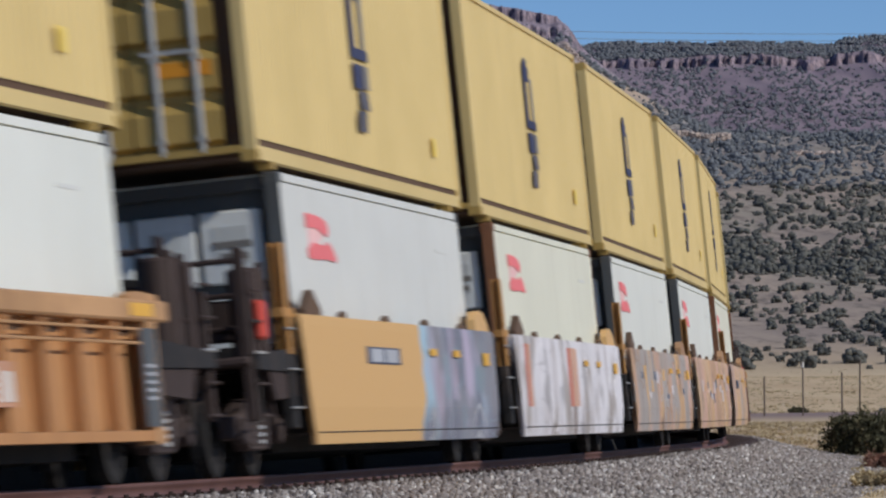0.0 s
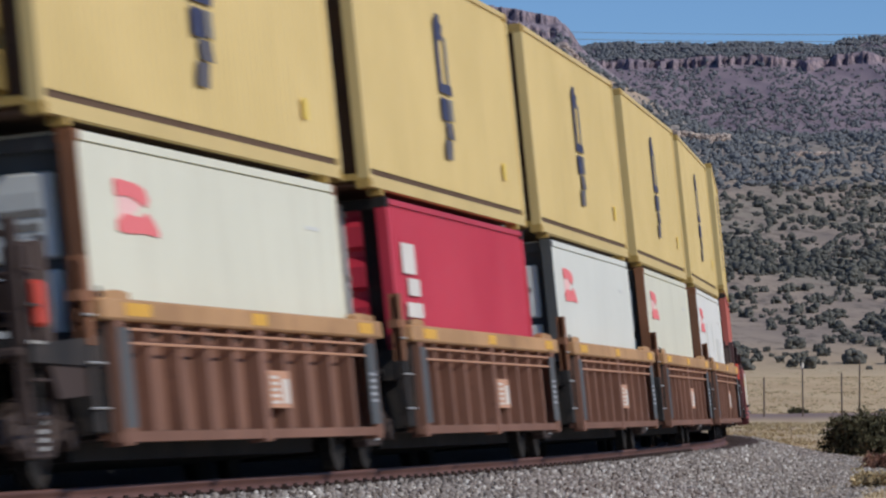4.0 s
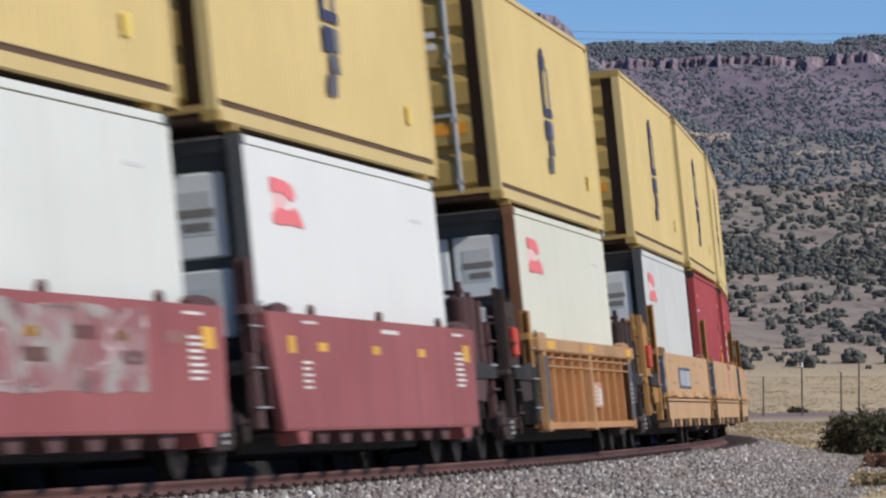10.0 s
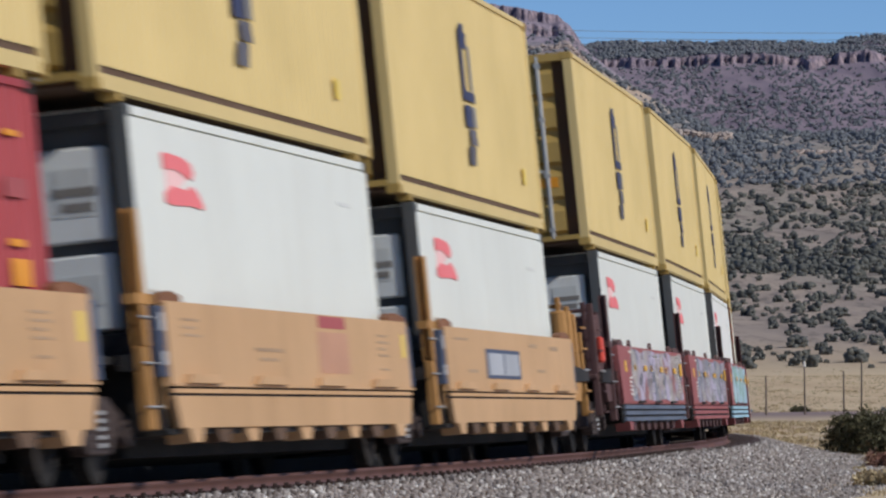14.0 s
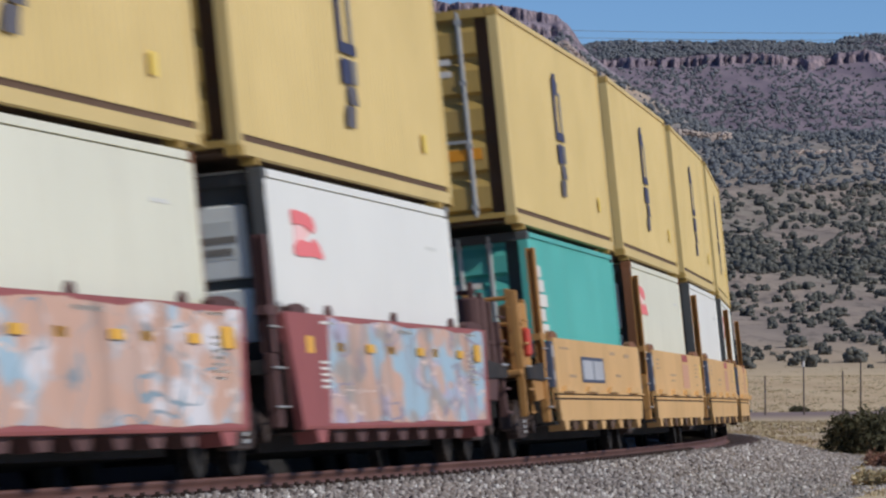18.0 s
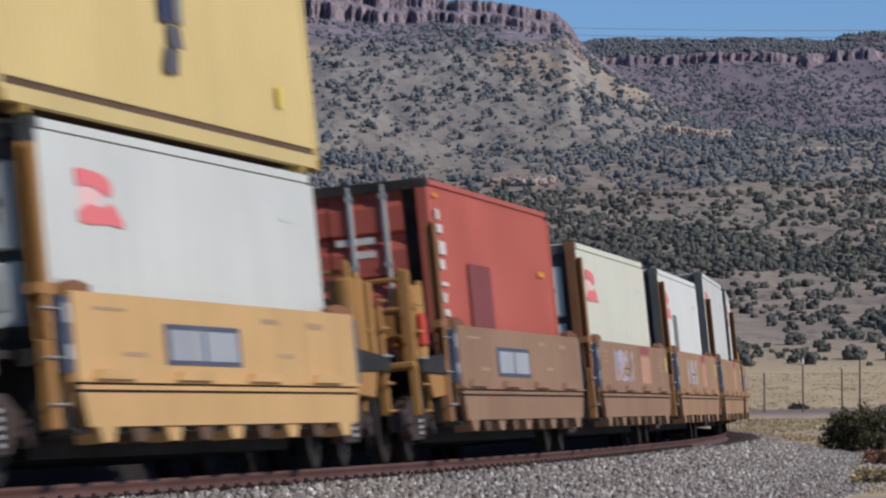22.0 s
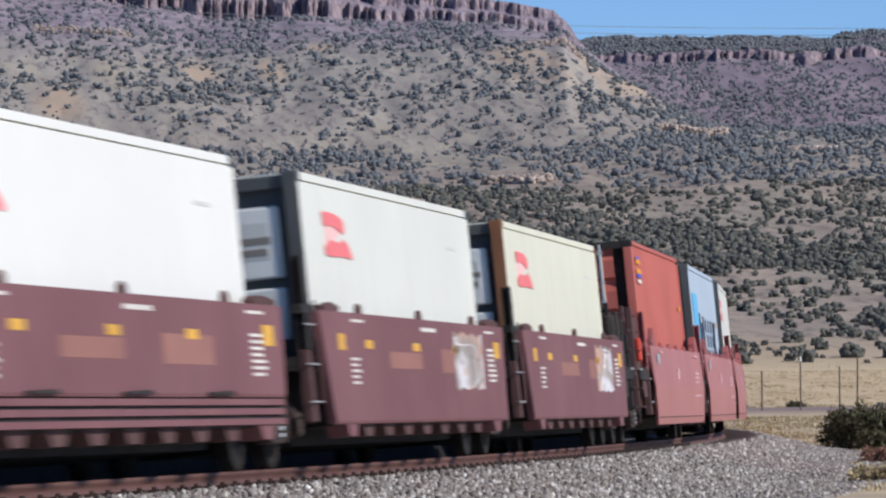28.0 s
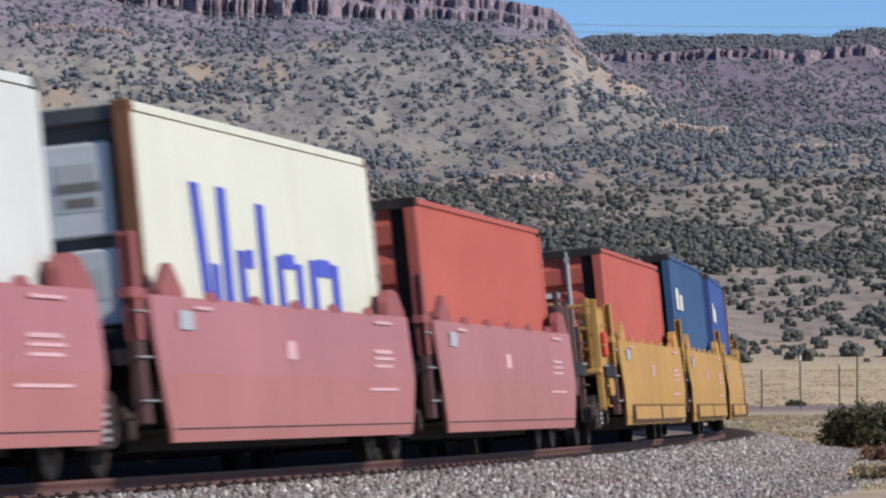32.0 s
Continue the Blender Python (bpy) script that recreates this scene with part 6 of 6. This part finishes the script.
rail_truck()
LBL = {"A": "orange-tan ribbed well car unit with a tan top sill", "B": "yellow smooth-sided well car unit with graffiti", "G": "rusty brown ribbed well car unit with a tan top sill",
       "R": "maroon well car unit with white code bars", "U": "tan well car unit with a ledge along its side", "X": "maroon well car unit covered in pastel graffiti",
       "T": "clean yellow well car unit with a ledge along its side", "S": "faded tan-brown well car unit with a ledge along its side", "P": "plum well car unit with yellow reflectors",
       "Q": "rose-pink smooth well car unit with a folded side", "N": "gold-yellow smooth well car unit"}
LOOK = {"A": ("ribbed", "ribbed_tan", "sill_tan", "post_tan", 1.9, None), "B": ("smooth", "yellow_well", "yellow_well", "post_tan", 2.25, None),
        "G": ("ribbed", "ribbed_brown", "sill_tan", "rust", 1.9, None), "R": ("rails", "maroon", "maroon", "plum_dk", 2.05, "codes"),
        "U": ("ledge", "tan_well", "tan_well", "post_tan", 2.35, "wine"), "X": ("rails", "maroon", "maroon", "plum_dk", 2.3, "codes"),
        "T": ("ledge", "yellow_well", "yellow_well", "post_tan", 2.75, "wine"), "S": ("ledge", "rose_tan_well", "rose_tan_well", "post_brown", 2.75, "wine"),
        "P": ("rails", "plum", "plum", "dark", 2.1, "codes"), "Q": ("folded", "rose", "maroon", "maroon", 2.1, "faint"), "N": ("folded", "well_gold", "well_gold", "well_gold", 2.1, "faint")}


def make_unit(car, i, n):
    style, mt, sl, pm, ph, sign = LOOK["A" if car == "V" else car]
    if car == "S" and i >= 2:
        mt, sl = "tan_brown", "tan_brown"
    if car == "B" and i >= 2:
        mt, sl = "tan_brown", "tan_brown"
    if car in "UTS" and i in (0, n - 1):
        sign = "board"
    label = LBL["A" if car == "V" else car]
    root = well_unit(car + str(i), style, M[mt], M[sl], label, M[pm], ph, sign, first=(i == 0), last=(i == n - 1))
    if car == "B":
        sets = [["g_ice", "g_slate", "g_lilac", "g_slate", "g_slate"], ["g_white", "g_grey", "g_white", "g_white", "g_white"], ["tan_brown", "yellow_well", "tan_brown", "g_peach", "g_grey"],
                ["tan_brown", "g_peach", "tan_brown", "yellow_well"], ["g_grey", "yellow_well", "tan_brown", "yellow_well", "g_peach"]]
        sprayed_side(root, sets[i], 100 + 7 * i, srgb(212, 170, 112) if i == 0 else None, 0.6)
        if i == 1:
            plaque(root, "painted_band", M["g_rust"], [(-6.0, -5.7, 0.63, 1.44, 0.1), (-0.9, -0.5, 0.63, 1.44, 0.1)], y=SIDE_Y, label="rust-red upright band")
            plaque(root, "painted_band", M["g_peach"], [(-5.65, -5.4, 0.63, 1.44, 0.1), (-0.45, 0.3, 0.63, 1.44, 0.1)], y=SIDE_Y, label="peach upright band")
        plaque(root, "reflector", M["reflector"], [(1.2, 1.7, 1.2, 1.28), (3.0, 3.5, 1.2, 1.28), (5.4, 5.9, 1.12, 1.27)], y=SIDE_Y - 0.024)
        if i == 0:
            plaque(root, "sign_board", M["sign_frame"], [(-3.1, -0.9, 1.08, 1.26)], y=SIDE_Y - 0.006)
            plaque(root, "sign_face", M["sign_white"], [(-2.9, -2.1, 1.1, 1.24), (-1.9, -1.1, 1.1, 1.24)], y=SIDE_Y - 0.012)
        g = np.random.default_rng(300 + i)
        for q in range(16 if i in (2, 3) else 0):
            x, z = -5.2 + 0.66 * q + 0.2 * g.random(), 0.72 + 0.5 * g.random()
            nm = ("g_white", "g_slate", "g_white", "g_peach", "yellow_well")[int(g.integers(5))]
            plaque(root, "graffiti_block", M[nm], [(x, x + 0.28 + 0.3 * g.random(), z, z + 0.08 + 0.16 * g.random())], y=SIDE_Y)
        if i == 4:
            plaque(root, "sign_board", M["sign_frame"], [(-4.0, -2.2, 1.05, 1.22)], y=SIDE_Y - 0.024)
    if car == "R" and i in (2, 3):
        plaque(root, "faded_panel", M["dull_rust"], [(-4.4 + k * 1.7, -3.6 + k * 1.7, 0.98 + 0.2 * (k % 2), 1.1 + 0.2 * (k % 2)) for k in range(6)], y=SIDE_Y)
    if car == "R" and i in (0, 1, 3):
        ms = [["g_white", "g_white", "g_lemon", "g_lemon"], ["g_lilac", "maroon", "g_grey", "maroon"], ["g_rust"], ["maroon", "g_grey", "maroon"]][i]
        spray(root, ms, 120 + i, -3.0 if i == 0 else -4.5, 5.4 if i == 0 else 3.5, 0.72, 1.5)
    if car == "X":
        ms = [["g_slate", "g_lilac", "maroon", "g_grey"], ["g_slate", "g_lilac", "g_grey", "g_slate"], ["g_ice", "g_mint", "g_green", "g_mint", "g_ice"],
              ["g_ice", "g_peach", "g_white", "g_peach"], ["g_lilac", "g_ice", "g_grey", "g_peach"]][i]
        spray(root, ms, 140 + i, -4.9, 6.4, 0.70 if i <= 2 else 0.43, 1.535)
        for ob in root.children_recursive:
            if ob.name.startswith("lower_rail") and i != 1:
                ob.data.materials[0] = M[ms[0]]
        plaque(root, "reflector", M["reflector"], [(-2.4, -1.9, 1.18, 1.27), (1.0, 1.5, 1.18, 1.27), (4.0, 4.5, 1.18, 1.27), (5.4, 5.9, 1.15, 1.35)], y=SIDE_Y - 0.027)
    if car == "P":
        plaque(root, "faded_panel", M["dull_rust"], [(-2.6, -0.3, 0.98, 1.16), (1.2, 3.3, 0.95, 1.22)], y=SIDE_Y + 0.001)
        if i in (1, 3, 4):
            spray(root, ["g_grey", "g_peach", "g_white"], 160 + i, 2.2, 4.6, 0.75, 1.45)
    if car in "AVG":
        plaque(root, "sign_plate", M["faded_pink"], [(0.3, 1.35, 0.62, 0.98)], y=-1.43, label="faded stencil plate")
        plaque(root, "code_bar", M["white_mark"], [(0.4, 0.75, 0.66 + 0.06 * q, 0.69 + 0.06 * q) for q in range(5)] + [(0.95, 1.25, 0.66, 0.9)], y=-1.436)
        plaque(root, "end_panel", M["charcoal"], [(-6.2, -5.75, 0.45, 1.3), (5.65, 6.2, 0.45, 1.3)], y=-1.452, label="grey end panel")
        plaque(root, "code_bar", M["sign_white"], [(5.75, 6.05, 0.68 + 0.07 * q, 0.71 + 0.07 * q) for q in range(5)], y=-1.458)
        plaque(root, "reflector", M["reflector"], [(-5.9, -4.9, 1.40, 1.51), (-0.4, 0.3, 1.40, 1.51), (5.3, 6.1, 1.40, 1.51)], y=-1.472)
    if car == "S" and i in (1, 2):
        spray(root, ["tan_brown", "g_lilac", "tan_brown"], 170 + i, -4.0, -0.5, 0.95, 1.45)
    return root


# car: number of units, gap from the car before, lower containers, and how many units carry an upper one
TRAIN = [("A", 2, 0.0, ["white", "white"], 2),
         ("B", 5, 4.3223, ["pale", "cream", "white", "white", "cream"], 5),
         ("G", 5, 4.5274, ["cream", "cherry", "white", "cream", "patched"], 5),
         ("R", 5, 3.8183, ["red", "red", "tall_white", "tall_white", "tall_bright"], 5),
         ("V", 1, 4.2131, ["tall_cream"], 1),
         ("U", 5, 4.1994, ["tall_pale", "crimson", "crimson", "tall_white", "white"], 5),
         ("X", 5, 4.3961, ["white", "white", "bright", "cream", "bright"], 5),
         ("T", 5, 4.4801, ["teal", "cream", "bright", "white", "pale"], 5),
         ("S", 5, 4.5765, ["brick", "cream", "shaded", "tall_pale", "tall_pale"], 0),
         ("P", 5, 3.7008, ["scarlet", "plain_red", "bright", "white", "cream"], 0),
         ("Q", 5, 3.717, ["tall_red", "pale_blue", "tall_pale", "lettered", "plain_red"], 0),
         ("N", 5, 5.3399, ["plain_red", "blue", "royal", "tall_cream", "tall_white"], 0)]
START = -9.3969


NUDGE = {31: 0.3, 32: -0.5}


def run(t):
    """How far the train has rolled at t seconds."""
    q = t / 16 - 1
    return 22.7462 * t + 1.7156 * (q * q - 1) - 2.0639 * (q ** 3 - q) - 2.1501 * (q ** 4 - 1) + NUDGE.get(round(t), 0.0)


used = set()


def take(key, m):
    """The prototype itself the first time, then copies."""
    if key in used:
        return copy_thing(PROTO[key], m)
    used.add(key)
    PROTO[key].matrix_basis = m
    return PROTO[key]


CONVOY = []  # thing, place along the train, half its support, lift, shift along
at = START
k = 0
for car, n, extra, lower, uppers in TRAIN:
    at += extra
    for i in range(n):
        c = at + k * PITCH
        k += 1
        unit = make_unit(car, i, n)
        CONVOY.append((unit, c, HALF, 0.0, 0.0))
        key = lower[i]
        CONVOY.append((take(key, Matrix()), c, HALF, FLOOR, 0.0))
        h = HC if key in TALL else STD
        if i < uppers:
            CONVOY.append((take("upper", Matrix()), c, HALF, FLOOR + h + 0.012, -0.25))
        CONVOY.append((take("truck", Matrix()), c - HALF, 0.9, 0.0, 0.0))
        if i == n - 1:
            CONVOY.append((take("truck", Matrix()), c + HALF, 0.9, 0.0, 0.0))


def motions():
    for thing, c, half, lift, shift in CONVOY:
        rows = []
        for t in range(33):
            rows.append((float(t), ride(c - run(float(t)), half) @ pose(shift, 0, lift)))
        walk(thing, rows)


motions()
